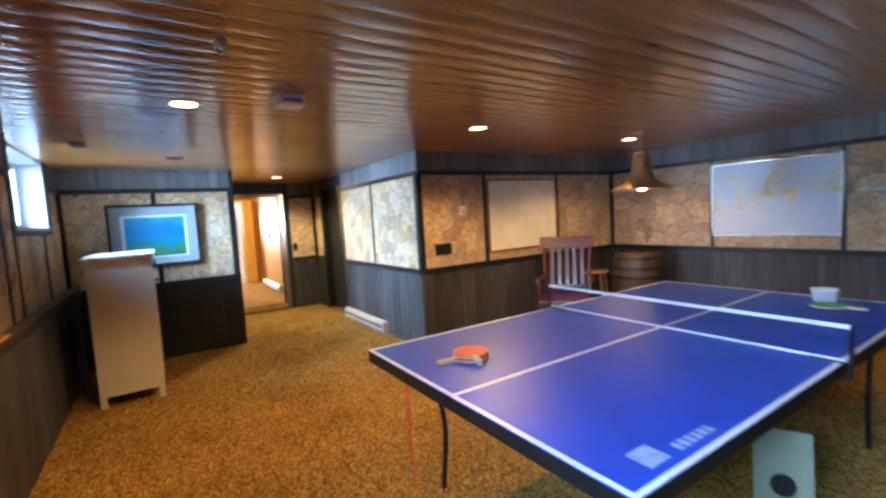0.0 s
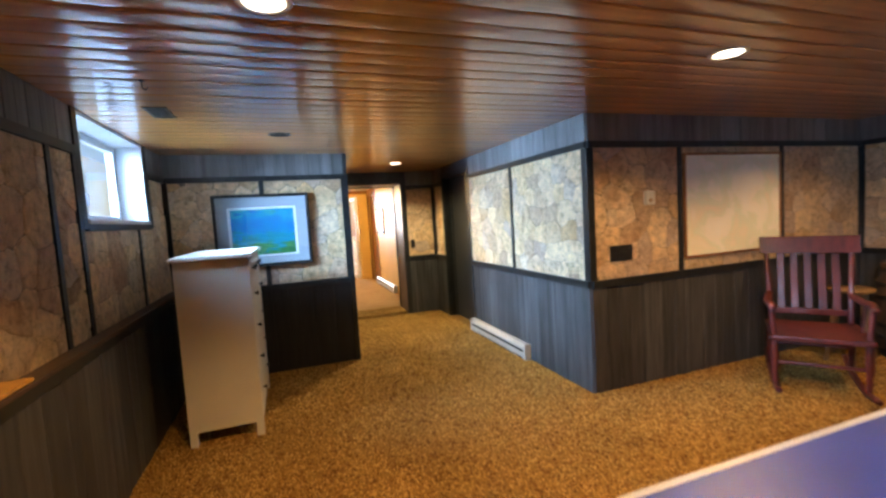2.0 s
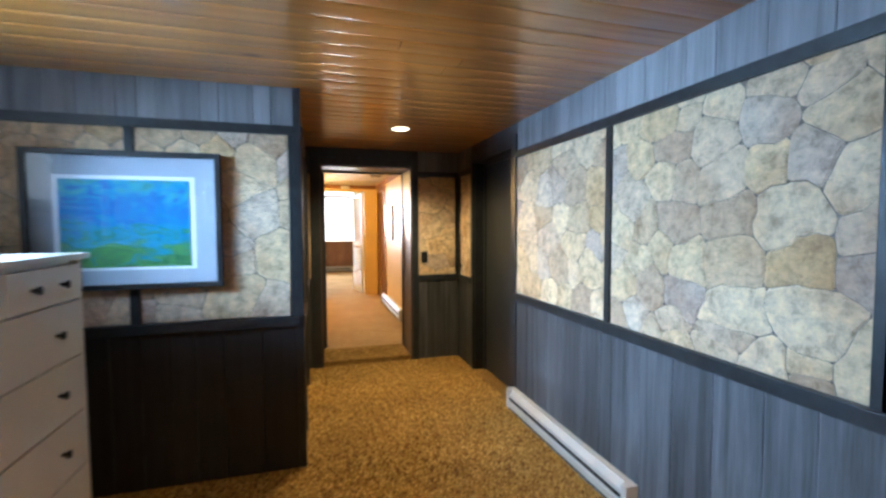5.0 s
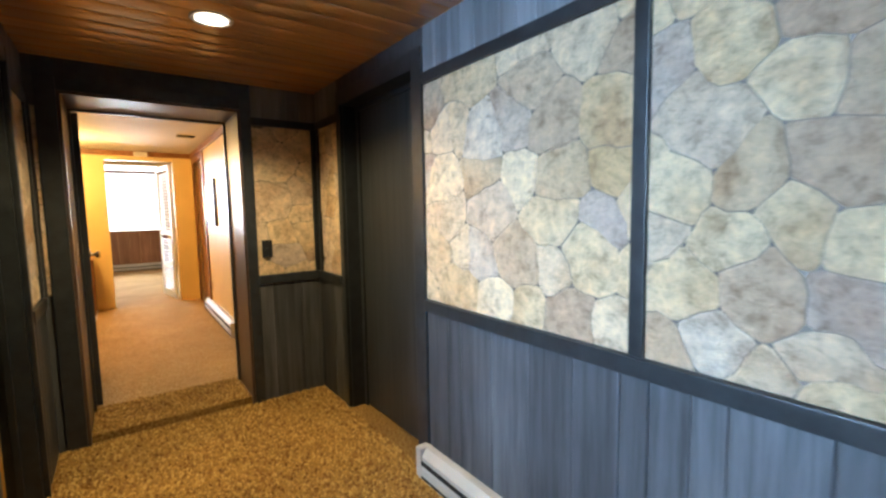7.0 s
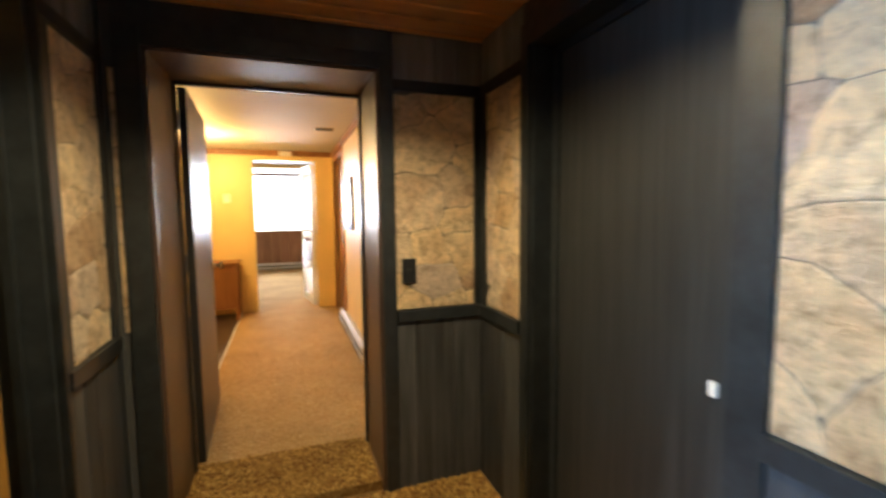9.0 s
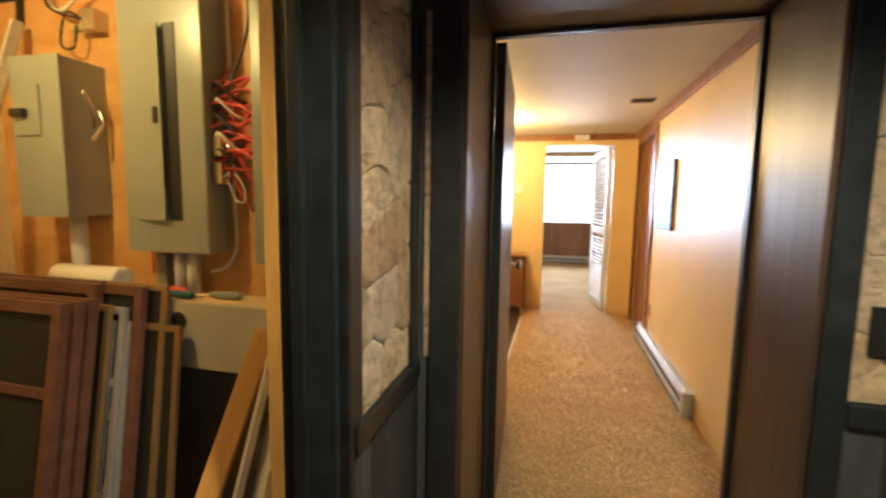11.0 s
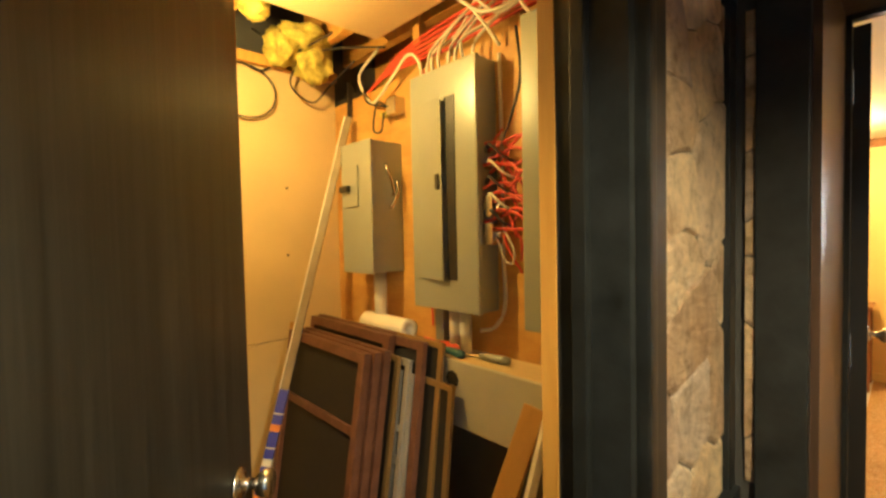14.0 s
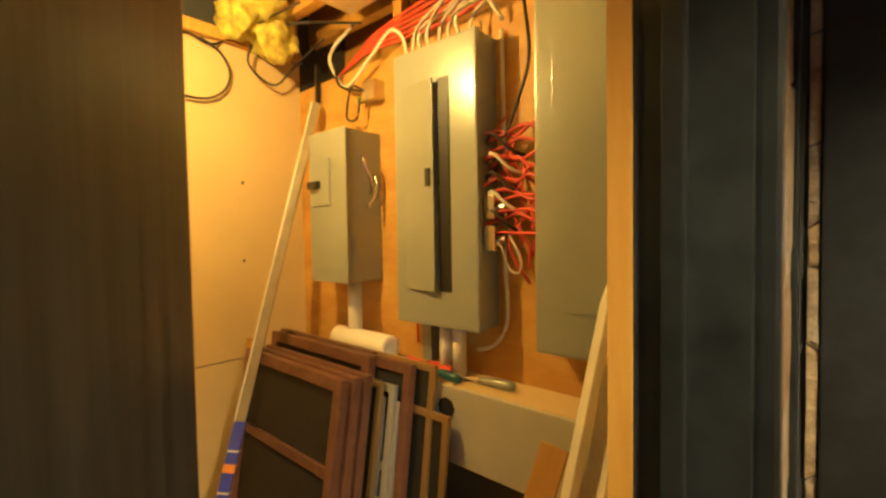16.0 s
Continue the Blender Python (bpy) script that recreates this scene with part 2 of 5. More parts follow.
def tube(points, r, n=8, bm=None):
    """A round bar or cable along points; r may be one radius or one for each point."""
    bm = bm or bmesh.new()
    pts = [Vector(p) for p in points]
    rs = r if isinstance(r, (list, tuple)) else [r] * len(pts)
    rings = []
    for i, p in enumerate(pts):
        d = (pts[min(i + 1, len(pts) - 1)] - pts[max(i - 1, 0)]).normalized()
        a = d.cross(Vector((0, 0, 1)) if abs(d.z) < 0.9 else Vector((1, 0, 0))).normalized()
        b = d.cross(a)
        rings.append([bm.verts.new(p + rs[i] * (math.cos(2 * math.pi * k / n) * a + math.sin(2 * math.pi * k / n) * b)) for k in range(n)])
    for a, b in zip(rings, rings[1:]):
        for k in range(n):
            bm.faces.new((a[k], a[(k + 1) % n], b[(k + 1) % n], b[k]))
    bm.faces.new(rings[0])
    bm.faces.new(rings[-1])
    return bm


def bent(points, steps=8):
    """A smooth line through points."""
    ps = [Vector(p) for p in points]
    ps = [2 * ps[0] - ps[1]] + ps + [2 * ps[-1] - ps[-2]]
    out = []
    for i in range(1, len(ps) - 2):
        for s in range(steps):
            t = s / steps
            a, b, c, d = ps[i - 1:i + 3]
            out.append(0.5 * ((2 * b) + (c - a) * t + (2 * a - 5 * b + 4 * c - d) * t * t + (3 * b - a - 3 * c + d) * t ** 3))
    out.append(ps[-2])
    return out


def structure(name, bm, mat, label="", category="", parent=None):
    return tagged(part(name, bm, mat, parent), label, category, kind="structure")


# ---- large structure ----
H = 2.16
X0, X1, Y0 = -0.86, 5.63, -2.2
RX, PY, SY, SX, NY = 2.35, 4.05, 5.91, 0.79, 7.73
WALL_LABEL = "dark grey board wainscot below flagstone panels"

floor = structure("floor", box(X0 - 0.1, X1 + 0.1, Y0 - 0.1, NY + 0.02, -0.1, 0.0), "carpet", "gold and brown shag carpet", "carpet")
bm = bmesh.new()
box(0.93 - 0.03, 1.84 + 0.03, NY + 0.02, 8.2, -0.1, 0.045, bm, 0.008)
structure("doorway_step", bm, "carpet", "low carpeted step in the doorway", "step")

# room side walls
ww = box(X0 - 0.25, X0, Y0 - 0.25, -0.59, 0, H + 0.3)
box(X0 - 0.25, X0, 0.59, 4.22, 0, H + 0.3, ww)
box(X0 - 0.25, X0, 5.40, NY + 0.3, 0, H + 0.3, ww)
for ya, yb in ((-0.59, 0.59), (4.22, 5.40)):
    box(X0 - 0.25, X0, ya, yb, 0, 1.55, ww)
    box(X0 - 0.25, X0, ya, yb, 2.145, H + 0.3, ww)
wall_west = structure("wall_west", ww, "wall_core", WALL_LABEL, "wall")
wall_south = structure("wall_south", box(X0, X1, Y0 - 0.2, Y0, 0, H), "wall_core", WALL_LABEL, "wall")
wall_east = structure("wall_east", box(X1, X1 + 0.2, Y0 - 0.2, PY + 0.2, 0, H), "wall_core", WALL_LABEL, "wall")
wall_north = structure("wall_north", box(RX + 0.001, X1, PY, PY + 0.2, 0, H), "wall_core", WALL_LABEL, "wall")
pw = box(RX, RX + 0.2, PY + 0.2, 6.39, 0, H)
box(RX, RX + 0.2, 7.26, NY + 0.2, 0, H, pw)
box(RX, RX + 0.2, 6.39, 7.26, 2.0, H, pw)
wall_pier = structure("wall_pier", pw, "wall_core", WALL_LABEL, "wall")
wall_stub = structure("wall_stub", box(X0, SX, SY, SY + 0.12, 0, H), "wall_core", WALL_LABEL, "wall")
cw = box(SX - 0.145, SX, SY + 0.12, 6.42, 0, H)
box(SX - 0.145, SX, 7.24, NY + 0.2, 0, H, cw)
box(SX - 0.145, SX, 6.42, 7.24, 2.0, H, cw)
wall_closet = structure("wall_closet", cw, "wall_core", WALL_LABEL, "wall")
nw = box(SX, 0.93, NY, 8.19, 0, H)
box(1.84, RX, NY, 8.19, 0, H, nw)
box(0.93, 1.84, NY, 8.19, 1.99, H, nw)
wall_nook = structure("wall_nook", nw, "wall_core", WALL_LABEL, "wall")


# ceiling of narrow varnished boards that run across the room
def board_ceiling(x0, x1, y0, y1, z, w=0.122, bm=None):
    bm = bm or bmesh.new()
    y = y0
    rnd = random.Random(4)
    while y < y1 - 0.005:
        ye = min(y + w, y1)
        x = x0
        while x < x1 - 0.01:
            xe = min(x1, x + rnd.uniform(1.8, 3.6)) if x1 - x > 4 else x1
            sag = rnd.uniform(-0.001, 0.001)
            crown = [(f, z - 0.003 * (1 - (2 * f - 1) ** 2) + sag) for f in (0.05, 0.14, 0.26, 0.38, 0.5, 0.62, 0.74, 0.86, 0.95)]
            prof = [(y, z + 0.004), (y + 0.002, z + 0.001)] + [(y + f * (ye - y), pz) for f, pz in crown] + [(ye - 0.002, z + 0.001), (ye, z + 0.004)]
            a = [bm.verts.new((x + 0.0008, py, pz)) for py, pz in prof]
            b = [bm.verts.new((xe - 0.0008, py, pz)) for py, pz in prof]
            for i in range(len(prof) - 1):
                bm.faces.new((a[i], b[i], b[i + 1], a[i + 1]))
            x = xe
        y = ye
    return bm


bm = board_ceiling(X0, X1, Y0, SY + 0.06, H)
board_ceiling(SX - 0.06, RX, SY + 0.06, NY, H, bm=bm)
me = bpy.data.meshes.new("ceiling")
bm.to_mesh(me)
bm.free()
for p in me.polygons:
    p.use_smooth = True
me.materials.append(M["pine"])
ceiling = tagged(new("ceiling", me), "varnished knotty pine board ceiling", "ceiling", kind="structure")
structure("ceiling_deck", box(X0 - 0.25, X1 + 0.2, Y0 - 0.2, NY + 0.5, H + 0.3, H + 0.4), "dark_hole", "floor deck above", "ceiling")
bm = bmesh.new()
box(X0, X1, Y0, SY + 0.12, H + 0.02, H + 0.05, bm)
box(SX - 0.12, X1, SY + 0.12, NY + 0.3, H + 0.02, H + 0.05, bm)
structure("ceiling_backing", bm, "dark_hole", "dark backing above the boards", "ceiling")

# ---- wall finish ----

def at_wall(O, U, N):
    return Matrix(((U[0], N[0], 0, O[0]), (U[1], N[1], 0, O[1]), (0, 0, 1, 0), (0, 0, 0, 1)))


def planks(wall, m, u0, u1, z0, z1, rnd, name="wall_board", thick=0.012, mat="plank"):
    u = u0
    while u < u1 - 0.004:
        w = rnd.choice((0.09, 0.115, 0.14, 0.17, 0.2))
        ue = u1 if u1 - u - w < 0.05 else u + w
        bm = bmesh.new()
        vs = []
        d = thick + rnd.uniform(-0.0015, 0.0015)
        for uu, dd in ((u + 0.0008, 0), (u + 0.0008, d - 0.003), (u + 0.005, d), (ue - 0.005, d), (ue - 0.0008, d - 0.003), (ue - 0.0008, 0)):
            vs.append((bm.verts.new(m @ Vector((uu, dd, z0))), bm.verts.new(m @ Vector((uu, dd, z1)))))
        for a, b in zip(vs, vs[1:]):
            bm.faces.new((a[0], b[0], b[1], a[1]))
        part(name, bm, mat, wall)
        u = ue


def bar(wall, m, u0, u1, z0, z1, d, name="trim", mat="trim"):
    part(name, box(u0, u1, 0.0, d, z0, z1, bevel=0.004, m=m), mat, wall)


def clip_poly(poly, nx, ny, c):
    out = []
    for i, p in enumerate(poly):
        q = poly[(i + 1) % len(poly)]
        a, b = p[0] * nx + p[1] * ny - c, q[0] * nx + q[1] * ny - c
        if a <= 0:
            out.append(p)
        if a * b < 0:
            t = a / (a - b)
            out.append((p[0] + t * (q[0] - p[0]), p[1] + t * (q[1] - p[1])))
    return out


def flagstones(wall, m, u0, u1, z0, z1, rnd, cell=0.19):
    """Irregular flagstones, each with its own edge and height, over a dark joint."""
    part("stone_joint", box(u0, u1, 0, 0.004, z0, z1, m=m), "grout", wall)
    w, h = u1 - u0, z1 - z0
    key, k = rnd.uniform(0, 50), cell / 0.19
    # rough courses of blocks and small fillers; each cell is cut by its neighbours in proportion to size
    seeds, y = [], rnd.uniform(-0.1, 0.0)
    while y < h:
        tall = rnd.choice((0.12, 0.17, 0.22, 0.27)) * k
        x = rnd.uniform(-0.15, 0.0)
        while x < w:
            wide = rnd.choice((0.11, 0.17, 0.22, 0.3)) * k
            cx, cy = x + wide * rnd.uniform(0.4, 0.6), y + tall * rnd.uniform(0.25, 0.75)
            if tall > 0.2 * k and rnd.random() < 0.4:
                f = rnd.uniform(0.3, 0.7)
                seeds.append((cx, y + tall * f * 0.5, 0.36 * wide ** 0.5 * (tall * f) ** 0.5))
                seeds.append((cx + wide * rnd.uniform(-0.25, 0.25), y + tall * (1 + f) * 0.5, 0.36 * wide ** 0.5 * (tall * (1 - f)) ** 0.5))
            else:
                seeds.append((cx, cy, 0.4 * (wide * tall) ** 0.5))
            x += wide
        y += tall
    polys = []
    for i, (x, y, r) in enumerate(seeds):
        poly = [(0, 0), (w, 0), (w, h), (0, h)]
        for j, (a, b, q) in enumerate(seeds):
            if i != j and len(poly) > 2:
                poly = clip_poly(poly, a - x, b - y, (a * a + b * b - x * x - y * y + r * r - q * q) / 2)
        if len(poly) > 2 and abs(sum(p[0] * q[1] - q[0] * p[1] for p, q in zip(poly, poly[1:] + poly[:1]))) > 0.0016:
            polys.append(poly)

    def on_edge(p):
        return min(p[0], w - p[0], p[1], h - p[1]) < 0.002

    for poly in polys:
        cut = []
        for i, p in enumerate(poly):
            o, q = poly[i - 1], poly[(i + 1) % len(poly)]
            if on_edge(p):
                cut.append(p)
            else:
                for e in (o, q):
                    f = min(0.3, 0.009 / max(0.001, math.hypot(e[0] - p[0], e[1] - p[1])))
                    cut.append((p[0] + (e[0] - p[0]) * f, p[1] + (e[1] - p[1]) * f))
        pts = []
        for i, p in enumerate(cut):
            q = cut[(i + 1) % len(cut)]
            n = max(1, int(math.hypot(q[0] - p[0], q[1] - p[1]) / 0.035))
            pts += [(p[0] + (q[0] - p[0]) * f / n, p[1] + (q[1] - p[1]) * f / n) for f in range(n)]
        warped = []
        for x, y in pts:
            v = noise.noise_vector(Vector((x * 6.5 + key, y * 6.5, key))) * 0.04 + noise.noise_vector(Vector((x * 22 + key, y * 22, 3))) * 0.012
            f = 0 if on_edge((x, y)) else 1
            warped.append((min(max(x + v.x * f, 0.0), w), min(max(y + v.y * f, 0.0), h)))
        cx, cy = sum(p[0] for p in warped) / len(warped), sum(p[1] for p in warped) / len(warped)
        rad = max(0.03, sum(math.hypot(p[0] - cx, p[1] - cy) for p in warped) / len(warped))
        gap, top = 1 - 0.0016 / rad, rnd.uniform(0.009, 0.014)
        tilt = (rnd.uniform(-0.012, 0.012), rnd.uniform(-0.012, 0.012))
        bm = bmesh.new()
        rings = []
        for f, d in ((gap, 0.003), (gap, top - 0.005), (gap - 0.007 / rad, top)):
            rings.append([bm.verts.new(m @ Vector((u0 + cx + (p[0] - cx) * f, d + ((p[0] - cx) * tilt[0] + (p[1] - cy) * tilt[1] if d > 0.004 else 0), z0 + cy + (p[1] - cy) * f))) for p in warped])
        for a, b in zip(rings, rings[1:]):
            for i in range(len(a)):
                j = (i + 1) % len(a)
                bm.faces.new((a[i], a[j], b[j], b[i]))
        bm.faces.new(rings[-1])
        part("stone", bm, "stone", wall)


def finish(wall, O, U, N, u0, u1, cuts, seed, ends=(True, True), frieze=True, low=True, cell=0.19, rail=0.03, board="plank"):
    """Wainscot boards, rail, flagstone panels between upright trims, upper trim and frieze boards."""
    m, rnd = at_wall(O, U, N), random.Random(seed)
    if low:
        planks(wall, m, u0, u1, 0, 0.832, rnd, mat=board)
    bar(wall, m, u0, u1, 0.83, 0.886, rail, "rail")
    bar(wall, m, u0, u1, 1.90, 1.95, 0.022, "trim")
    if frieze:
        planks(wall, m, u0, u1, 1.949, H - 0.001, rnd, "frieze_board", mat="frieze")
    edges = [u0] + list(cuts) + [u1]
    for i, (a, b) in enumerate(zip(edges, edges[1:])):
        a2 = a + (0.0 if i == 0 and not ends[0] else 0.022 if i else 0.045)
        b2 = b - (0.0 if i == len(edges) - 2 and not ends[1] else 0.022 if i < len(edges) - 2 else 0.045)
        if b2 - a2 > 0.03:
            flagstones(wall, m, a2, b2, 0.886, 1.90, rnd, cell)
    for c in cuts:
        bar(wall, m, c - 0.022, c + 0.022, 0.886, 1.90, 0.02)
    if ends[0]:
        bar(wall, m, u0, u0 + 0.045, 0.886, 1.90, 0.02)
    if ends[1]:
        bar(wall, m, u1 - 0.045, u1, 0.886, 1.90, 0.02)

# ---- doors ----


def knob(parent, m, label="round steel door knob"):
    bm = lathe([(0, 0), (0.032, 0), (0.033, 0.004), (0.026, 0.009), (0.012, 0.013), (0.011, 0.034), (0.02, 0.04), (0.027, 0.05), (0.027, 0.062), (0.022, 0.068), (0, 0.069)], 24, m=m)
    return part("door_knob", bm, "chrome", parent, label, smooth=True)


TOX = Matrix(((0, 0, 1, 0), (0, 1, 0, 0), (-1, 0, 0, 0), (0, 0, 0, 1)))  # turns z to +x
TONX = Matrix(((0, 0, -1, 0), (0, 1, 0, 0), (1, 0, 0, 0), (0, 0, 0, 1)))  # turns z to -x

# closed dark door in the pier wall
right_m = at_wall((RX, 0), (0, 1), (-1, 0))
door_1 = structure("door_1", box(RX + 0.10, RX + 0.14, 6.41, 7.24, 0.012, 1.985, bevel=0.003), "darkdoor", "closed dark stained flush door", "door")
part("latch_plate", box(RX + 0.088, RX + 0.1, 6.505, 6.528, 0.865, 0.905, bevel=0.004), "white", door_1, "small white latch plate")
frame_1 = structure("door_frame_1", box(RX, RX + 0.2, 6.392, 6.41, 0, 1.985), "trim", "black stained door frame", "door frame")
part("jamb", box(RX, RX + 0.2, 7.24, 7.258, 0, 1.985), "trim", frame_1)
part("jamb", box(RX, RX + 0.2, 6.41, 7.24, 1.985, 1.998), "trim", frame_1)
part("stop", box(RX + 0.085, RX + 0.1, 7.205, 7.24, 0, 1.985), "trim", frame_1)
part("stop", box(RX + 0.085, RX + 0.1, 6.41, 7.24, 1.955, 1.985), "trim", frame_1)
part("casing", box(6.31, 6.40, 0, 0.022, 0, 2.075, bevel=0.004, m=right_m), "trim", frame_1)
part("casing", box(7.25, 7.31, 0, 0.022, 0, 2.075, bevel=0.004, m=right_m), "trim", frame_1)
part("casing", box(6.40, 7.25, 0, 0.022, 1.985, 2.075, bevel=0.004, m=right_m), "trim", frame_1)
structure("closet_back", box(RX + 0.2, RX + 0.25, 6.2, 7.5, 0, H), "wall_core", "dark board behind the door", "wall")

# doorway to the corridor with a deep brown jamb
nook_m = at_wall((0, NY), (1, 0), (0, -1))
frame_2 = structure("door_frame_2", box(0.93, 0.945, NY - 0.005, 8.19, 0.0, 1.99), "jamb", "deep brown jamb with black casing", "door frame")
part("jamb", box(1.825, 1.84, NY - 0.005, 8.19, 0.0, 1.99), "jamb", frame_2)
part("jamb", box(0.945, 1.825, NY - 0.005, 8.19, 1.975, 1.99), "jamb", frame_2)
part("stop", box(0.945, 0.957, 8.14, 8.17, 0.045, 1.975), "trim", frame_2)
part("stop", box(1.813, 1.825, 8.14, 8.17, 0.045, 1.975), "trim", frame_2)
part("stop", box(0.957, 1.813, 8.14, 8.17, 1.962, 1.975), "trim", frame_2)
part("casing", box(0.84, 0.93, 0, 0.02, 0, 2.06, bevel=0.004, m=nook_m), "trim", frame_2)
part("casing", box(1.84, 1.905, 0, 0.02, 0, 2.06, bevel=0.004, m=nook_m), "trim", frame_2)
part("casing", box(0.93, 1.84, 0, 0.02, 1.99, 2.06, bevel=0.004, m=nook_m), "trim", frame_2)
bm = box(0.0, 0.038, 0.0, 0.86, 0.0, 1.905, bevel=0.003)
door_2 = structure("door_2", bm, "jamb", "brown painted flush door standing open", "door")
door_2.matrix_world = pose(0.952, 8.205, 0.06, 0, 0, 3)
part("door_edge", box(0.0005, 0.0375, -0.002, 0.001, 0.001, 1.904), "black", door_2, "dark door edge")
for hz in (0.25, 1.0, 1.7):
    part("hinge", box(-0.006, 0.006, -0.012, 0.0, hz, hz + 0.09, bevel=0.002), "chrome", door_2, "steel hinge")
knob(door_2, Matrix.Translation((0.038, 0.79, 0.95)) @ TOX)

M["stud"] = grainy("raw_stud_wood", (0.55, 0.27, 0.04), (0.76, 0.42, 0.085), (20, 20, 2), 0.6, contrast=0.15)
# closet door, standing partly open
door_3 = structure("door_3", box(-0.035, 0.0, 0.0, 0.77, 0.0, 1.96, bevel=0.003), "darkdoor", "dark brown flush door standing ajar", "door")
door_3.matrix_world = pose(0.686, 6.435, 0.02, 0, 0, 50)
part("door_edge", box(-0.0345, -0.0005, 0.768, 0.772, 0.001, 1.959), "orange_wood", door_3, "bare wood door edge")
knob(door_3, Matrix.Translation((0.0, 0.70, 0.93)) @ TOX)
knob(door_3, Matrix.Translation((-0.035, 0.70, 0.93)) @ TONX)
closet_m = at_wall((SX, 0), (0, 1), (1, 0))
frame_3 = structure("door_frame_3", box(SX - 0.15, SX - 0.12, 7.222, 7.24, 0, 1.985), "stud", "closet door frame with black casing", "door frame")
part("jamb", box(SX - 0.12, SX, 7.225, 7.24, 0, 1.985), "trim", frame_3)
part("jamb", box(SX - 0.145, SX, 6.42, 6.433, 0, 1.985), "trim", frame_3)
part("jamb", box(SX - 0.145, SX, 6.433, 7.225, 1.985, 1.999), "trim", frame_3)
part("stop", box(SX - 0.085, SX - 0.06, 7.208, 7.225, 0, 1.985, bevel=0.003), "trim", frame_3)
part("stop", box(SX - 0.085, SX - 0.06, 6.433, 7.208, 1.968, 1.985, bevel=0.003), "trim", frame_3)
part("casing", box(7.24, 7.264, 0, 0.024, 0, 2.05, bevel=0.006, m=closet_m), "trim", frame_3)
part("casing", box(6.36, 6.42, 0, 0.022, 0, 2.05, bevel=0.004, m=closet_m), "trim", frame_3)
part("casing", box(6.42, 7.24, 0, 0.022, 1.985, 2.05, bevel=0.004, m=closet_m), "trim", frame_3)

# ---- window in the west wall ----
def basement_window(name, dy):
    w1 = structure(name, box(X0 - 0.24, X0 + 0.004, 4.2, 4.225, 1.53, 2.158), "trim", "small high basement window in a dark frame", "window")
    part("frame_head", box(X0 - 0.24, X0 + 0.004, 4.225, 5.395, 2.14, 2.158), "white_metal", w1)
    part("sill", box(X0 - 0.24, X0 + 0.02, 4.225, 5.395, 1.53, 1.555, bevel=0.004), "white_metal", w1)
    part("frame_side", box(X0 - 0.24, X0 + 0.004, 5.37, 5.395, 1.555, 2.14), "white_metal", w1)
    for a, b in ((4.225, 4.265), (4.70, 4.76), (5.33, 5.37)):
        part("stile", box(X0 - 0.22, X0 - 0.17, a, b, 1.555, 2.14, bevel=0.005), "white_metal", w1, "white window stile")
    for a, b in ((1.555, 1.60), (2.09, 2.14)):
        part("bar", box(X0 - 0.215, X0 - 0.175, 4.265, 5.33, a, b, bevel=0.005), "white_metal", w1)
    part("window_latch", box(X0 - 0.17, X0 - 0.15, 4.72, 4.74, 1.66, 1.74, bevel=0.004), "white_metal", w1, "white casement latch")
    pane = part("pane", box(X0 - 0.2, X0 - 0.196, 4.265, 5.33, 1.6, 2.09), "glass", w1)
    pane.visible_shadow = False
    for a, b, c, d in ((4.14, 4.2, 1.5, 2.158), (5.395, 5.455, 1.5, 2.158), (4.2, 5.395, 1.49, 1.53)):
        part("casing", box(X0, X0 + 0.02, a, b, c, d, bevel=0.003), "trim", w1)
    w1.location.y = dy


basement_window("window_1", 0)
# second window is never in view; added for the rear daylight lamp
basement_window("window_3", -4.81)
tagged(part("backdrop", box(-3.2, -3.19, -5, 9, -1, 4), "outside"), "bright overcast daylight", "sky", kind="structure")

# ---- corridor and the room beyond ----
CF, CH = 0.045, 2.19
structure("corridor_floor", box(0.84, 2.07, 8.2, 12.05, -0.1, CF), "carpet2", "tan carpet in the corridor", "carpet")
structure("side_floor", box(-2.2, 0.84, 8.2, 12.05, -0.1, CF - 0.005), "dark_floor", "dark floor beside the carpet", "floor")
part("carpet_edge", box(0.83, 0.85, 9.0, 12.05, CF - 0.003, CF + 0.006, bevel=0.002), "white_metal").name = "carpet_edge_strip"
tagged(bpy.data.objects["carpet_edge_strip"], "pale edging strip of the carpet", "trim", kind="structure")
structure("far_floor", box(-2.2, 4.0, 12.05, 16.9, -0.1, CF - 0.001), "carpet2", "tan carpet in the far room", "carpet")
structure("corridor_ceiling", box(-2.2, 2.2, 8.19, 12.15, CH, CH + 0.1), "ceiling_white", "smooth white ceiling", "ceiling")
structure("far_ceiling", box(-2.2, 4.0, 12.15, 16.9, 2.5, 2.6), "ceiling_white", "white ceiling", "ceiling")
cr = box(2.07, 2.2, 8.19, 11.0, 0, CH)
box(2.07, 2.2, 11.85, 12.05, 0, CH, cr)
box(2.07, 2.2, 11.0, 11.85, 2.05, CH, cr)
structure("corridor_wall_east", cr, "cream", "cream painted wall", "wall")
structure("corridor_wall_south_a", box(-2.2, 0.80, 8.14, 8.19, 0, CH), "cream", "cream painted wall", "wall")
structure("corridor_wall_south_b", box(1.85, 2.2, 8.191, 8.2, 0, CH), "cream", "cream painted wall", "wall")
structure("corridor_wall_west", box(-2.3, -2.2, 8.1, 16.9, 0, 2.5), "cream", "cream painted wall", "wall")
fp = box(-2.2, 1.04, 12.05, 12.15, 0, 2.5)
box(1.82, 2.2, 12.05, 12.15, 0, 2.5, fp)
box(1.04, 1.82, 12.05, 12.15, 2.06, 2.5, fp)
wall_far = structure("corridor_wall_north", fp, "cream", "cream painted wall with an open doorway", "wall")
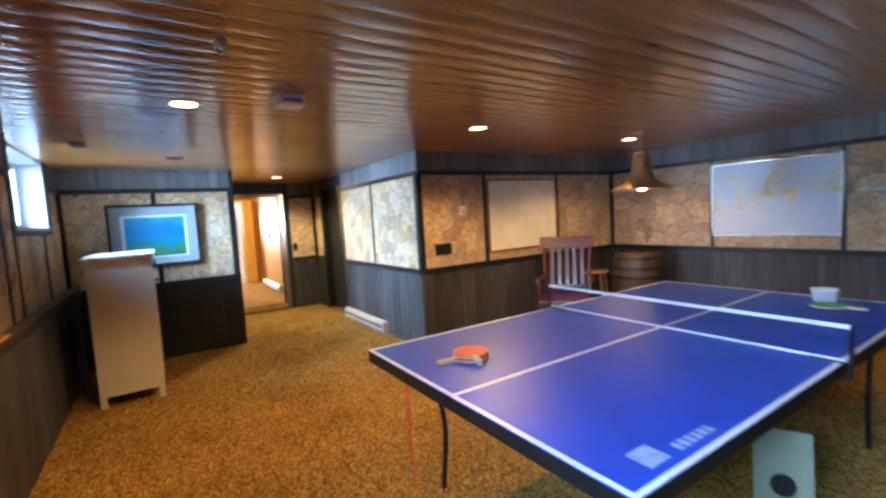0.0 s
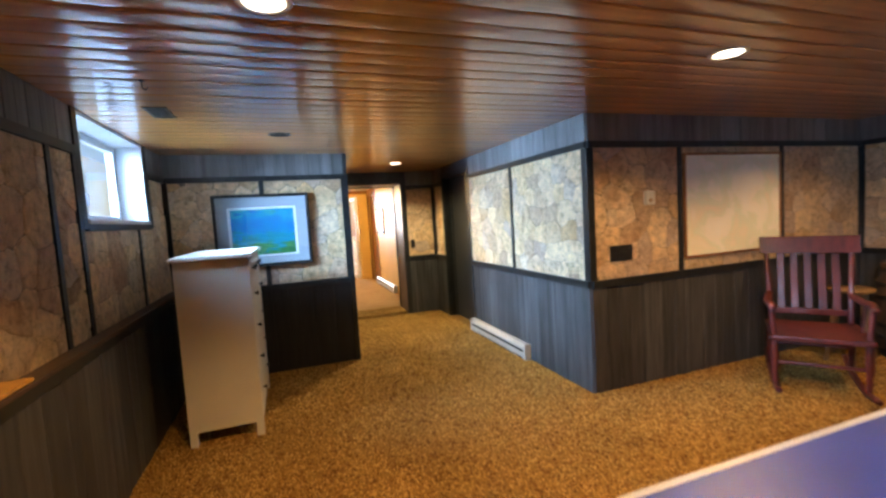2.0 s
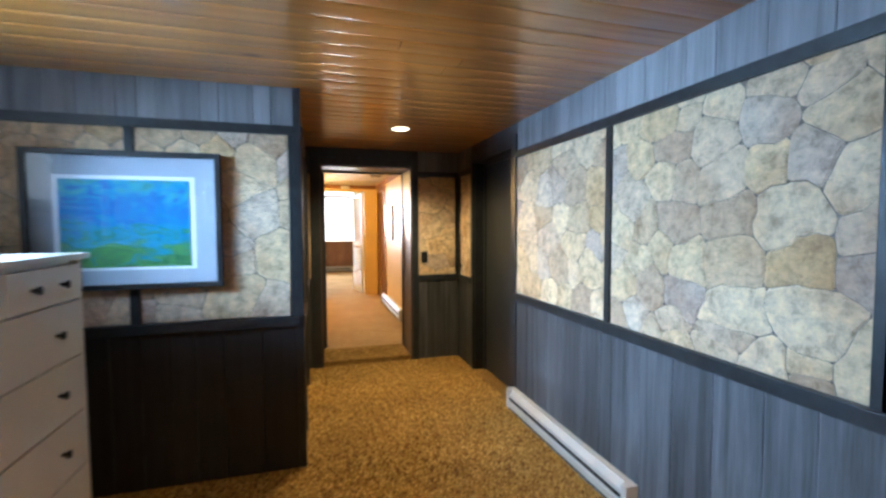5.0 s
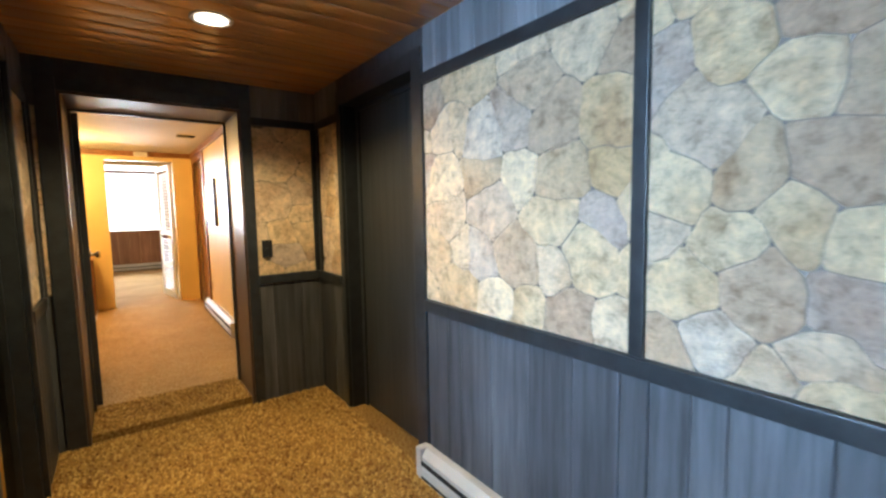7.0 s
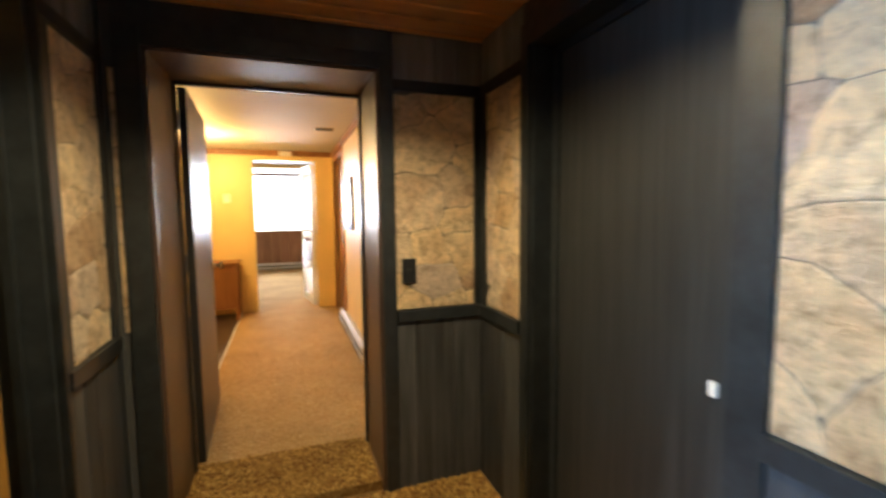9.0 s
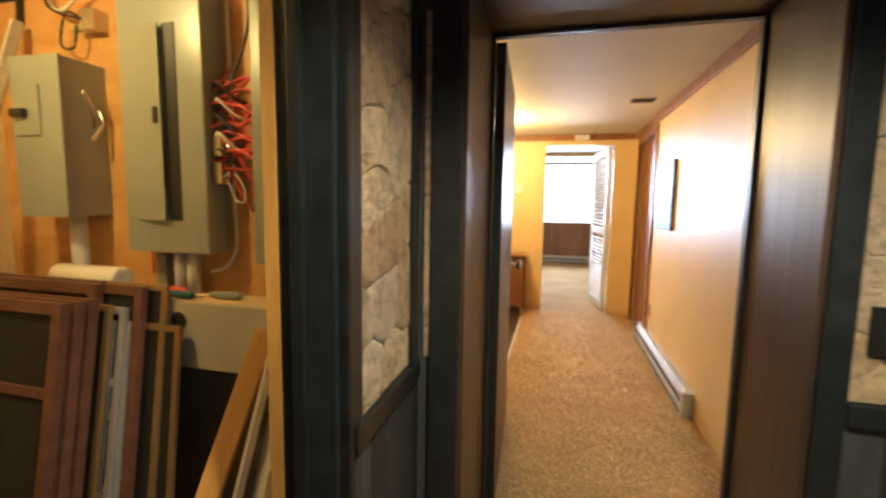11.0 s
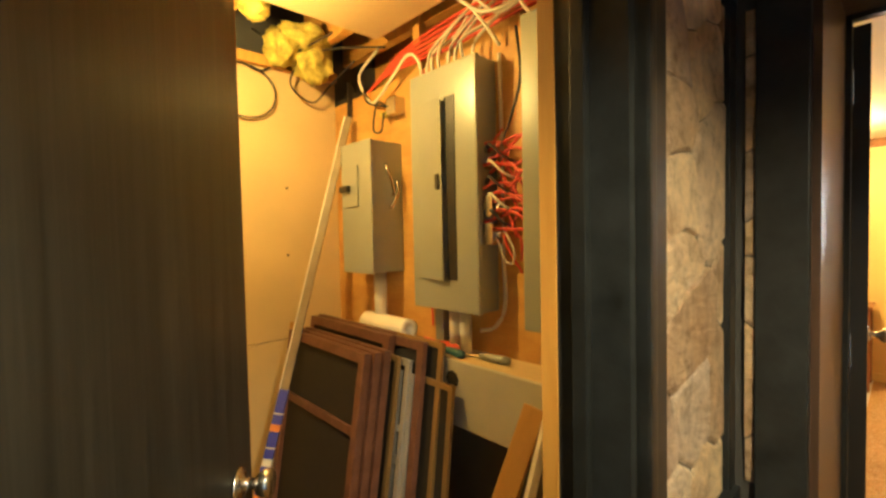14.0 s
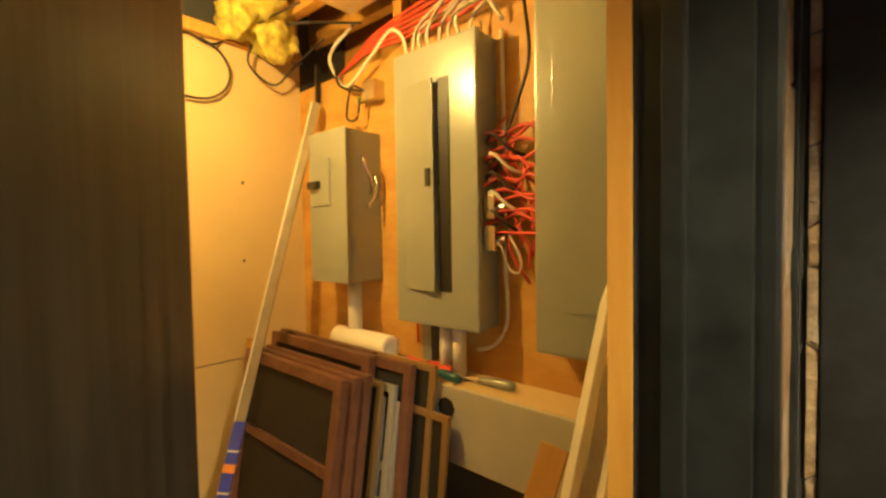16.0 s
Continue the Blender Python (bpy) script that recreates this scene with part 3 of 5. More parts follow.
part("cornice", box(-2.2, 2.07, 12.02, 12.05, 2.12, CH, bevel=0.005), "orange_wood", wall_far, "orange pine ceiling trim")
part("baseboard", box(-2.2, 1.04, 12.035, 12.05, CF, 0.12, bevel=0.004), "cream", wall_far)
part("baseboard", box(1.82, 2.07, 12.035, 12.05, CF, 0.12, bevel=0.004), "cream", wall_far)
structure("corridor_cornice", box(2.045, 2.07, 8.2, 12.02, 2.12, CH, bevel=0.005), "orange_wood", "orange pine ceiling trim", "trim")
door_4 = structure("door_4", box(2.10, 2.14, 11.03, 11.82, 0.05, 2.03, bevel=0.003), "orange_wood", "closed varnished wood door", "door")
fr4 = structure("door_frame_4", box(2.05, 2.07, 10.93, 11.02, CF, 2.11, bevel=0.004), "orange_wood", "varnished wood door casing", "door frame")
part("casing", box(2.05, 2.07, 11.83, 11.92, CF, 2.11, bevel=0.004), "orange_wood", fr4)
part("casing", box(2.05, 2.07, 11.02, 11.83, 2.03, 2.11, bevel=0.004), "orange_wood", fr4)
# far room
FY = 16.8
fw = box(-2.2, -0.3, FY, FY + 0.1, 0, 2.5)
box(2.05, 4.0, FY, FY + 0.1, 0, 2.5, fw)
box(-0.3, 2.05, FY, FY + 0.1, 0, 0.95, fw)
box(-0.3, 2.05, FY, FY + 0.1, 2.42, 2.5, fw)
wall_end = structure("far_room_wall", fw, "cream", "cream wall with a wide window", "wall")
u = -0.3
while u < 2.04:
    part("panel_board", box(u + 0.001, min(u + 0.2, 2.05) - 0.001, FY - 0.014, FY, 0.2, 0.93, bevel=0.002), "red_wood", wall_end)
    u += 0.2
structure("far_room_wall_east", box(4.0, 4.1, 12.05, 16.9, 0, 2.5), "cream", "cream painted wall", "wall")
window_2 = structure("window_2", box(-0.34, 2.09, FY - 0.04, FY + 0.08, 0.92, 0.96, bevel=0.004), "red_wood", "wide window full of daylight", "window")
part("transom", box(-0.3, 2.05, FY - 0.01, FY + 0.05, 2.24, 2.30, bevel=0.004), "red_wood", window_2)
for a in (-0.3, 2.01):
    part("stile", box(a, a + 0.04, FY - 0.01, FY + 0.05, 0.96, 2.42, bevel=0.004), "white", window_2)
tagged(part("backdrop", box(-4, 6, 18.4, 18.41, -1, 5), "outside_far"), "bright daylight outside", "sky", kind="structure")


M["heater_enamel"] = plain("aged_white_enamel", (0.46, 0.43, 0.38), 0.4, 0.0, var=0.12, scale=6)


def baseboard_heater(label, m, length, h=0.15, d=0.065):
    t = thing("baseboard_heater", m, label, "heater")
    bm = bmesh.new()
    prof = [(0, 0.0), (d, 0.0), (d, 0.055), (d - 0.004, 0.06), (d - 0.004, h - 0.035), (d - 0.03, h), (0, h)]
    a = [bm.verts.new((0.0, y, z + 0.012)) for y, z in prof]
    b = [bm.verts.new((length, y, z + 0.012)) for y, z in prof]
    for i in range(len(prof)):
        j = (i + 1) % len(prof)
        bm.faces.new((a[i], a[j], b[j], b[i]))
    bm.faces.new(a)
    bm.faces.new(b)
    part("housing", bm, "heater_enamel", t)
    part("slot", box(0.03, length - 0.03, d - 0.012, d + 0.0005, 0.085, 0.105), "dark_hole", t, "dark air slot")
    part("slot", box(0.03, length - 0.03, d - 0.012, d + 0.002, 0.018, 0.03), "dark_hole", t, "dark air slot")
    part("end_cap", box(-0.012, 0.03, 0, d + 0.003, 0.01, h + 0.015, bevel=0.004), "heater_enamel", t)
    part("end_cap", box(length - 0.03, length + 0.012, 0, d + 0.003, 0.01, h + 0.015, bevel=0.004), "heater_enamel", t)
    for v in t.children:
        v.location.z -= 0.01
    return t


def wall_pose(O, U, N, z):
    m = at_wall(O, U, N)
    m.translation = Vector((O[0], O[1], z))
    return m


baseboard_heater("white enamel baseboard heater below the grey boards", pose(RX - 0.014, 4.99, 0, 0, 0, 90), 1.33)
baseboard_heater("white baseboard heater in the corridor", pose(2.068, 9.4, CF, 0, 0, 90), 1.75)
baseboard_heater("white baseboard heater below the far window", pose(1.9, FY - 0.016, CF, 0, 0, 180), 2.0)

# ---- wall finish, room by room ----
finish(wall_pier, (RX, 0), (0, 1), (-1, 0), PY, 6.31, (5.235,), 11, ends=(True, False))
finish(wall_pier, (RX, 0), (0, 1), (-1, 0), 7.31, 7.70, (), 12, ends=(False, True), cell=0.19)
bar(wall_pier, right_m, 7.70, NY, 0, 1.949, 0.016)
finish(wall_north, (0, PY), (1, 0), (0, -1), RX, X1, (3.25, 4.47), 13)
finish(wall_east, (X1, 0), (0, 1), (-1, 0), Y0, PY, (-0.9, 0.3, 1.42, 2.64), 14)
finish(wall_stub, (0, SY), (1, 0), (0, -1), X0, SX, (-0.02,), 15, board="darker_board")
finish(wall_west, (X0, 0), (0, 1), (1, 0), 0.645, 4.14, (1.6, 2.6, 3.84), 16, low=False)
planks(wall_west, at_wall((X0 + 0.085, 0), (0, 1), (1, 0)), Y0, SY, 0, 0.86, random.Random(26))
bar(wall_west, at_wall((X0, 0), (0, 1), (1, 0)), Y0, 0.645, 0.83, 0.886, 0.03, "rail")
mw, rw = at_wall((X0, 0), (0, 1), (1, 0)), random.Random(17)
bar(wall_west, mw, 4.14, SY, 0.83, 0.886, 0.03, "rail")
flagstones(wall_west, mw, 4.16, 5.06, 0.886, 1.49, rw)
bar(wall_west, mw, 5.06, 5.104, 0.886, 1.49, 0.02)
flagstones(wall_west, mw, 5.104, 5.455, 0.886, 1.49, rw)
flagstones(wall_west, mw, 5.455, SY - 0.045, 0.886, 1.90, rw)
bar(wall_west, mw, 5.455, SY, 1.90, 1.95, 0.022)
planks(wall_west, mw, 5.455, SY, 1.949, H - 0.001, rw, "frieze_board", mat="frieze")
finish(wall_south, (0, Y0), (1, 0), (0, 1), X0, X1, (0.4, 1.7, 3.0, 4.3), 18, cell=0.3)
finish(wall_nook, (0, NY), (1, 0), (0, -1), 1.905, RX, (), 19, ends=(False, True), cell=0.2)
finish(wall_closet, (SX, 0), (0, 1), (1, 0), 7.265, 7.695, (), 20, cell=0.2)
bar(wall_closet, closet_m, 7.695, NY, 0, H, 0.012)
flagstones(wall_nook, nook_m, 0.82, 0.838, 0.886, 1.90, random.Random(41), 0.2)
finish(wall_closet, (SX, 0), (0, 1), (1, 0), SY, 6.36, (), 21, cell=0.2)
part("lintel_board", box(0.84, 1.905, 0, 0.012, 2.06, H - 0.001, m=nook_m), "trim", wall_nook)
part("lintel_board", box(6.31, 7.31, 0, 0.010, 2.075, H - 0.001, m=right_m), "plank", wall_pier)
part("lintel_board", box(6.36, 7.265, 0, 0.010, 2.05, H - 0.001, m=closet_m), "trim", wall_closet)
# narrow ledge of bare wood along the west rail
half_wall = structure("half_wall", box(X0, X0 + 0.085, Y0, SY, 0, 0.90), "wall_core", "board-faced half wall below the window", "wall")
part("apron_board", box(X0 + 0.085, X0 + 0.108, Y0, SY - 0.013, 0.86, 0.912, bevel=0.004), "trim", half_wall)
part("ledge_board", box(X0 + 0.03, X0 + 0.118, Y0, SY - 0.013, 0.912, 0.932, bevel=0.005), "jamb", half_wall, "brown wooden ledge")
part("bare_board", box(X0 + 0.014, X0 + 0.108, Y0, 3.3, 0.933, 0.946, bevel=0.003), "stud", half_wall, "raw tan board along the ledge")
# corner posts
structure("corner_post", box(RX - 0.02, RX + 0.02, PY - 0.02, PY + 0.02, 0.886, 1.90, bevel=0.004), "trim", "black corner trim", "trim")
structure("corner_post_stub", box(SX - 0.02, SX + 0.022, SY - 0.022, SY + 0.02, 0.0, H, bevel=0.004), "trim", "black corner trim", "trim")

# ---- table tennis ----
tt = thing("table_tennis_table", pose(0.84, 0.52, 0), "blue table tennis table with white lines, on the carpet", "table")
TL, TW, TH = 2.72, 1.52, 0.79
M["table_blue"] = plain("blue_table_top", (0.010, 0.062, 0.46), 0.45, var=0.1, scale=5, strength=0.02)
M["line_white"] = plain("white_line_paint", (0.78, 0.8, 0.84), 0.4, var=0.04)
M["net_blue"] = plain("blue_net", (0.02, 0.05, 0.3), 0.8)
M["black_metal"] = plain("black_steel", (0.015, 0.015, 0.016), 0.4, 0.3)
part("tabletop", box(0, TL / 2 - 0.002, 0, TW, TH - 0.005, TH, bevel=0.001), "table_blue", tt)
part("tabletop", box(TL / 2 + 0.002, TL, 0, TW, TH - 0.005, TH, bevel=0.001), "table_blue", tt)
for n, a in (("end_line", (0, 0.02, 0, TW)), ("end_line", (TL - 0.02, TL, 0, TW)), ("side_line", (0.02, TL - 0.02, 0, 0.02)), ("side_line", (0.02, TL - 0.02, TW - 0.02, TW)), ("centre_line", (0.02, TL - 0.02, TW / 2 - 0.01, TW / 2 + 0.01))):
    part(n, box(*a, TH + 0.0002, TH + 0.0014), "line_white", tt, "white painted line")
part("apron", box(0.002, TL - 0.002, 0.002, 0.03, TH - 0.06, TH - 0.005, bevel=0.003), "black_metal", tt, "black steel apron")
part("apron", box(0.002, TL - 0.002, TW - 0.03, TW - 0.002, TH - 0.06, TH - 0.005, bevel=0.003), "black_metal", tt, "black steel apron")
for a in (0.002, TL - 0.02):
    part("apron", box(a, a + 0.018, 0.03, TW - 0.03, TH - 0.06, TH - 0.005, bevel=0.003), "black_metal", tt, "black steel apron")
for lx in (0.32, TL - 0.32):
    for ly in (0.16, TW - 0.16):
        s = -1 if lx < 1 else 1
        part("leg", tube(bent([(lx, ly, TH - 0.05), (lx + s * 0.0, ly, 0.5), (lx - s * 0.02, ly, 0.3), (lx + s * 0.01, ly, 0.0)], 5), 0.014, 10), "black_metal", tt, smooth=True)
part("under_brace", tube([(0.32, TW / 2, TH - 0.06), (0.9, TW / 2, TH - 0.04)], 0.01, 8), "black_metal", tt)
# printed mark as plain shapes
M["mark_white"] = plain("pale_blue_print", (0.36, 0.42, 0.66), 0.4, var=0.3, scale=30)
part("printed_mark", box(0.14, 0.23, 0.05, 0.13, TH + 0.0004, TH + 0.0012), "mark_white", tt, "pale printed mark")
for k in range(6):
    part("printed_mark", box(0.28 + k * 0.032, 0.302 + k * 0.032, 0.05, 0.085, TH + 0.0004, TH + 0.0012), "mark_white", tt, "pale printed mark")
net = thing("table_net", pose(0.84 + TL / 2, 0.52 + TW / 2, TH), "blue table net with white tapes, clamped on the table", "net")
part("top_tape", box(-0.004, 0.004, -0.78, 0.78, 0.138, 0.155, bevel=0.001), "line_white", net)
part("bottom_tape", box(-0.003, 0.003, -0.77, 0.77, 0.004, 0.014), "line_white", net)
bm = bmesh.new()
for k in range(78):
    y = -0.77 + k * 0.02
    box(-0.0004, 0.0004, y - 0.0005, y + 0.0005, 0.01, 0.142, bm)
for k in range(7):
    box(-0.0004, 0.0004, -0.77, 0.77, 0.018 + k * 0.018, 0.019 + k * 0.018, bm)
tagged(part("mesh_net", bm, "net_blue", net), kind="stuff")
for y in (-0.785, 0.785):
    s = 1 if y > 0 else -1
    part("net_post", tube([(0, y, -0.06), (0, y, 0.158)], 0.008, 10), "black_metal", net)
    part("clamp", box(-0.02, 0.02, min(y, y - s * 0.13), max(y, y - s * 0.13), -0.065, -0.055, bevel=0.003), "black_metal", net)
    part("clamp_pad", box(-0.02, 0.02, min(y, y - s * 0.13), max(y, y - s * 0.13), 0.0012, 0.006, bevel=0.002), "black_metal", net)
M["rubber_red"] = plain("red_paddle_rubber", (0.6, 0.035, 0.02), 0.55, var=0.08)
M["paddle_wood"] = plain("pale_paddle_wood", (0.6, 0.42, 0.24), 0.45)
M["paddle_grip"] = plain("pale_grip", (0.5, 0.36, 0.22), 0.5)


def paddle(m, label):
    t = thing("table_tennis_paddle", m, label, "paddle", "paddles on the table")

    def blade(r, z0, z1, mat, name):
        bm = bmesh.new()
        out = []
        for k in range(32):
            a = 2 * math.pi * k / 32
            out.append((r * 1.05 * math.cos(a), r * math.sin(a)))
        lo = [bm.verts.new((x, y, z0)) for x, y in out]
        hi = [bm.verts.new((x, y, z1)) for x, y in out]
        bm.faces.new(lo), bm.faces.new(hi)
        for k in range(32):
            bm.faces.new((lo[k], lo[(k + 1) % 32], hi[(k + 1) % 32], hi[k]))
        return part(name, bm, mat, t)

    blade(0.081, 0.002, 0.0105, "paddle_wood", "blade")
    blade(0.0815, 0.0, 0.002, "rubber_red", "rubber")
    blade(0.0815, 0.0105, 0.0125, "rubber_red", "rubber")
    part("handle", box(-0.17, -0.07, -0.013, 0.013, -0.002, 0.016, bevel=0.006), "paddle_grip", t, "pale wooden handle")
    return t


paddle(pose(1.155, 1.575, TH + 0.0035, 0, 0, -8), "red paddle with a pale handle lying on the blue table")
paddle(pose(1.16, 1.58, TH + 0.021, 0, 0, 68), "red paddle lying across another on the blue table")
M["rubber_green"] = plain("green_grip", (0.05, 0.4, 0.16), 0.5)
p3 = paddle(pose(3.24, 0.86, TH + 0.0035, 0, 0, 95), "red paddle with a green handle beside a white tub")
p3.children[-1].data = p3.children[-1].data.copy()
p3.children[-1].data.materials[0] = M["rubber_green"]
p3.children[-1]["label"] = "green handle"
tub = thing("ball_tub", pose(3.42, 0.93, TH + 0.0015), "small white plastic tub standing on the blue table", "tub")
part("tub_body", lathe([(0, 0), (0.06, 0), (0.068, 0.07), (0.07, 0.075), (0.066, 0.075), (0.058, 0.006), (0, 0.006)], 24), "line_white", tub, smooth=True)
cord = thing("red_cord", pose(1.0, 1.94, 0), "thin red cord hanging below the table", "cord")
M["cord_red"] = plain("red_cord", (0.75, 0.03, 0.05), 0.6)
part("strand", tube(bent([(0, 0, 0.72), (0.01, 0.02, 0.4), (0.03, 0.04, 0.0)], 6), 0.0045, 6), "cord_red", cord)
toss = thing("toss_board", pose(1.99, 0.64, 0, 0, 0, -66), "pale green board with a round hole below the table", "game board")
M["pale_green"] = plain("pale_green_board", (0.22, 0.25, 0.17), 0.5)
bm = box(-0.1, 0.1, -0.012, 0.012, 0.0, 0.5, bevel=0.004, m=Matrix.Rotation(radians(-14), 4, "X"))
part("board", bm, "pale_green", toss)
part("hole_ring", lathe([(0.045, -0.0135), (0.04, -0.016), (0, -0.016)], 20, m=Matrix.Rotation(radians(-14), 4, "X") @ Matrix.Translation((0, 0, 0.28)) @ Matrix.Rotation(radians(-90), 4, "X")), "dark_hole", toss, "dark round hole")

# ---- dresser ----
dr = thing("dresser", pose(-0.08, 4.53, 0), "tall white painted six-drawer dresser with dark knobs", "dresser")
DW, DD, DH = 0.98, 0.46, 1.285
part("side_panel", box(-DD, 0, 0, 0.022, 0.10, DH - 0.025, bevel=0.003), "white", dr)
part("side_panel", box(-DD, 0, DW - 0.022, DW, 0.10, DH - 0.025, bevel=0.003), "white", dr)
part("back_panel", box(-DD, -DD + 0.012, 0.022, DW - 0.022, 0.10, DH - 0.025), "white", dr)
part("top", box(-DD - 0.02, 0.025, -0.025, DW + 0.025, DH - 0.025, DH, bevel=0.006), "white", dr, "white overhanging top")
part("bottom_rail", box(-0.022, 0, 0.022, DW - 0.022, 0.10, 0.15), "white", dr)
part("carcass", box(-DD + 0.02, -0.03, 0.024, DW - 0.024, 0.11, DH - 0.03), "white", dr)
for ly in (0, DW - 0.045):
    for lx in (-DD, -0.045):
        part("leg", box(lx, lx + 0.045, ly, ly + 0.045, 0.0, 0.115, bevel=0.003), "white", dr)
part("skirt", box(-DD + 0.045, -0.045, 0.004, 0.018, 0.1, 0.128, bevel=0.002), "white", dr)
zz = 0.155
for r in range(5):
    hgt = 0.235 if r < 4 else 0.15
    split = [(0.026, DW - 0.026)] if r < 4 else [(0.026, DW / 2 - 0.003), (DW / 2 + 0.003, DW - 0.026)]
    for a, b in split:
        dw = part("drawer", box(-0.028, 0.003, a, b, zz + 0.004, zz + hgt - 0.004, bevel=0.004), "white", dr)
        for f in ((0.2, 0.8) if r < 4 else (0.3, 0.7)):
            kb = lathe([(0, 0), (0.008, 0), (0.007, 0.012), (0.016, 0.02), (0.016, 0.026), (0, 0.03)], 14, m=Matrix.Translation((0.003, a + (b - a) * f, zz + hgt / 2)) @ TOX)
            part("drawer_knob", kb, "black_metal", dw, "dark round knob", smooth=True)
    zz += hgt

# ---- framed picture ----


def art_material():
    m = material("seascape_print", (0.05, 0.3, 0.5), 0.3)
    c = m.node_tree.nodes.new("ShaderNodeTexCoord")
    s = m.node_tree.nodes.new("ShaderNodeSeparateXYZ")
    m.node_tree.links.new(c.outputs["Generated"], s.inputs[0])
    n = node(m, "ShaderNodeTexNoise", Scale=4.0, Detail=8.0, Distortion=1.6)
    link(m, mapped(m, (1.6, 1, 2.6), "Generated"), 0, n, 0)
    ad = m.node_tree.nodes.new("ShaderNodeMath")
    ad.operation = "MULTIPLY_ADD"
    link(m, n, 0, ad, 0)
    ad.inputs[1].default_value = 1.5
    link(m, s, 2, ad, 2)
    half = m.node_tree.nodes.new("ShaderNodeMath")
    half.operation = "MULTIPLY_ADD"
    link(m, ad, 0, half, 0)
    half.inputs[1].default_value, half.inputs[2].default_value = 0.75, -0.5
    r = ramp(m, half, 0, [(0.05, (0.03, 0.13, 0.05)), (0.16, (0.09, 0.24, 0.05)), (0.27, (0.01, 0.16, 0.16)), (0.36, (0.01, 0.24, 0.36)), (0.48, (0.006, 0.17, 0.42)), (0.58, (0.02, 0.10, 0.34)), (0.68, (0.012, 0.24, 0.42)), (0.84, (0.07, 0.33, 0.36)), (0.95, (0.03, 0.19, 0.17))])
    base_of(m, r, 0)
    return m


M["art"] = art_material()
M["mat_board"] = plain("white_mat_board", (0.32, 0.36, 0.42), 0.5, var=0.03)
pic = thing("framed_picture", pose(-0.03, SY - 0.028, 1.075), "blue and green seascape print in a black frame", "picture")
W2, PH = 0.435, 0.70
for n, a in (("frame_side", (-W2, -W2 + 0.028, 0, PH)), ("frame_side", (W2 - 0.028, W2, 0, PH)), ("frame_rail", (-W2 + 0.028, W2 - 0.028, 0, 0.028)), ("frame_rail", (-W2 + 0.028, W2 - 0.028, PH - 0.028, PH))):
    part(n, box(a[0], a[1], -0.03, 0.008, a[2], a[3], bevel=0.004), "black", pic)
part("mat_board", box(-W2 + 0.028, W2 - 0.028, -0.014, 0.006, 0.028, PH - 0.028), "mat_board", pic, "white mat board")
part("mat_rim", box(-0.31, 0.31, -0.0155, -0.0142, 0.10, 0.575), "line_white", pic)
part("print", box(-0.285, 0.285, -0.0185, -0.0157, 0.115, 0.555), "art", pic, "blue green seascape print")
pg = part("glazing", box(-W2 + 0.028, W2 - 0.028, -0.0235, -0.022, 0.028, PH - 0.028), "glass", pic, "clear picture glass")
pg.visible_shadow = False

# ---- north wall: map board, thermostat, grille ----


def land_map_material():
    m = material("pale_land_map", (0.9, 0.9, 0.82), 0.5)
    n = node(m, "ShaderNodeTexNoise", Scale=3.2, Detail=6.0, Roughness=0.6, Distortion=0.7)
    link(m, mapped(m, (1, 1, 1), "Object"), 0, n, 0)
    r = ramp(m, n, 0, [(0.3, (0.93, 0.92, 0.84)), (0.46, (0.92, 0.89, 0.78)), (0.52, (0.80, 0.84, 0.68)), (0.6, (0.88, 0.82, 0.66)), (0.72, (0.93, 0.90, 0.80))])
    base_of(m, r, 0)
    return m


M["map"] = land_map_material()
M["board_white"] = plain("pale_print_paper", (0.66, 0.72, 0.77), 0.3, var=0.2, scale=3)


def sea_map_material():
    m = material("pale_sea_map", (0.6, 0.68, 0.78), 0.3)
    n = node(m, "ShaderNodeTexNoise", Scale=2.3, Detail=7.0, Roughness=0.6, Distortion=0.5)
    link(m, mapped(m, (1, 1, 1), "Object"), 0, n, 0)
    r = ramp(m, n, 0, [(0.0, (0.50, 0.62, 0.80)), (0.5, (0.58, 0.68, 0.82)), (0.56, (0.68, 0.72, 0.74)), (0.60, (0.62, 0.58, 0.36)), (0.7, (0.60, 0.50, 0.28)), (1.0, (0.5, 0.52, 0.3))])
    base_of(m, r, 0)
    return m


M["sea_map"] = sea_map_material()
mp = thing("wall_map", pose(3.86, PY - 0.012, 0), "pale paper map in a thin wood frame", "map")
part("sheet", box(-0.56, 0.56, -0.010, 0.0, 1.0, 1.83), "map", mp)
for a in ((-0.58, -0.56, 0.98, 1.85), (0.56, 0.58, 0.98, 1.85), (-0.56, 0.56, 0.98, 1.0), (-0.56, 0.56, 1.83, 1.85)):
    part("frame_bar", box(a[0], a[1], -0.02, 0.0, a[2], a[3], bevel=0.003), "orange_wood", mp)
th = thing("thermostat", pose(2.915, PY - 0.012, 1.445), "small white wall thermostat on the stone panel", "thermostat")
part("cover", box(-0.045, 0.045, -0.028, 0.0, 0, 0.11, bevel=0.008), "white", th)
part("dial", lathe([(0, 0), (0.018, 0), (0.018, 0.008), (0, 0.009)], 16, m=Matrix.Translation((0, -0.028, 0.035)) @ Matrix.Rotation(radians(90), 4, "X")), "paddle_grip", th)
gr = thing("wall_grille", pose(2.63, PY - 0.012, 1.02), "dark metal wall grille on the stone panel", "grille")
part("frame", box(-0.105, 0.105, -0.012, 0.0, 0, 0.125, bevel=0.003), "black", gr)
for k in range(6):
    part("slat", box(-0.09, 0.09, -0.017, -0.011, 0.016 + k * 0.017, 0.024 + k * 0.017), "black_metal", gr)

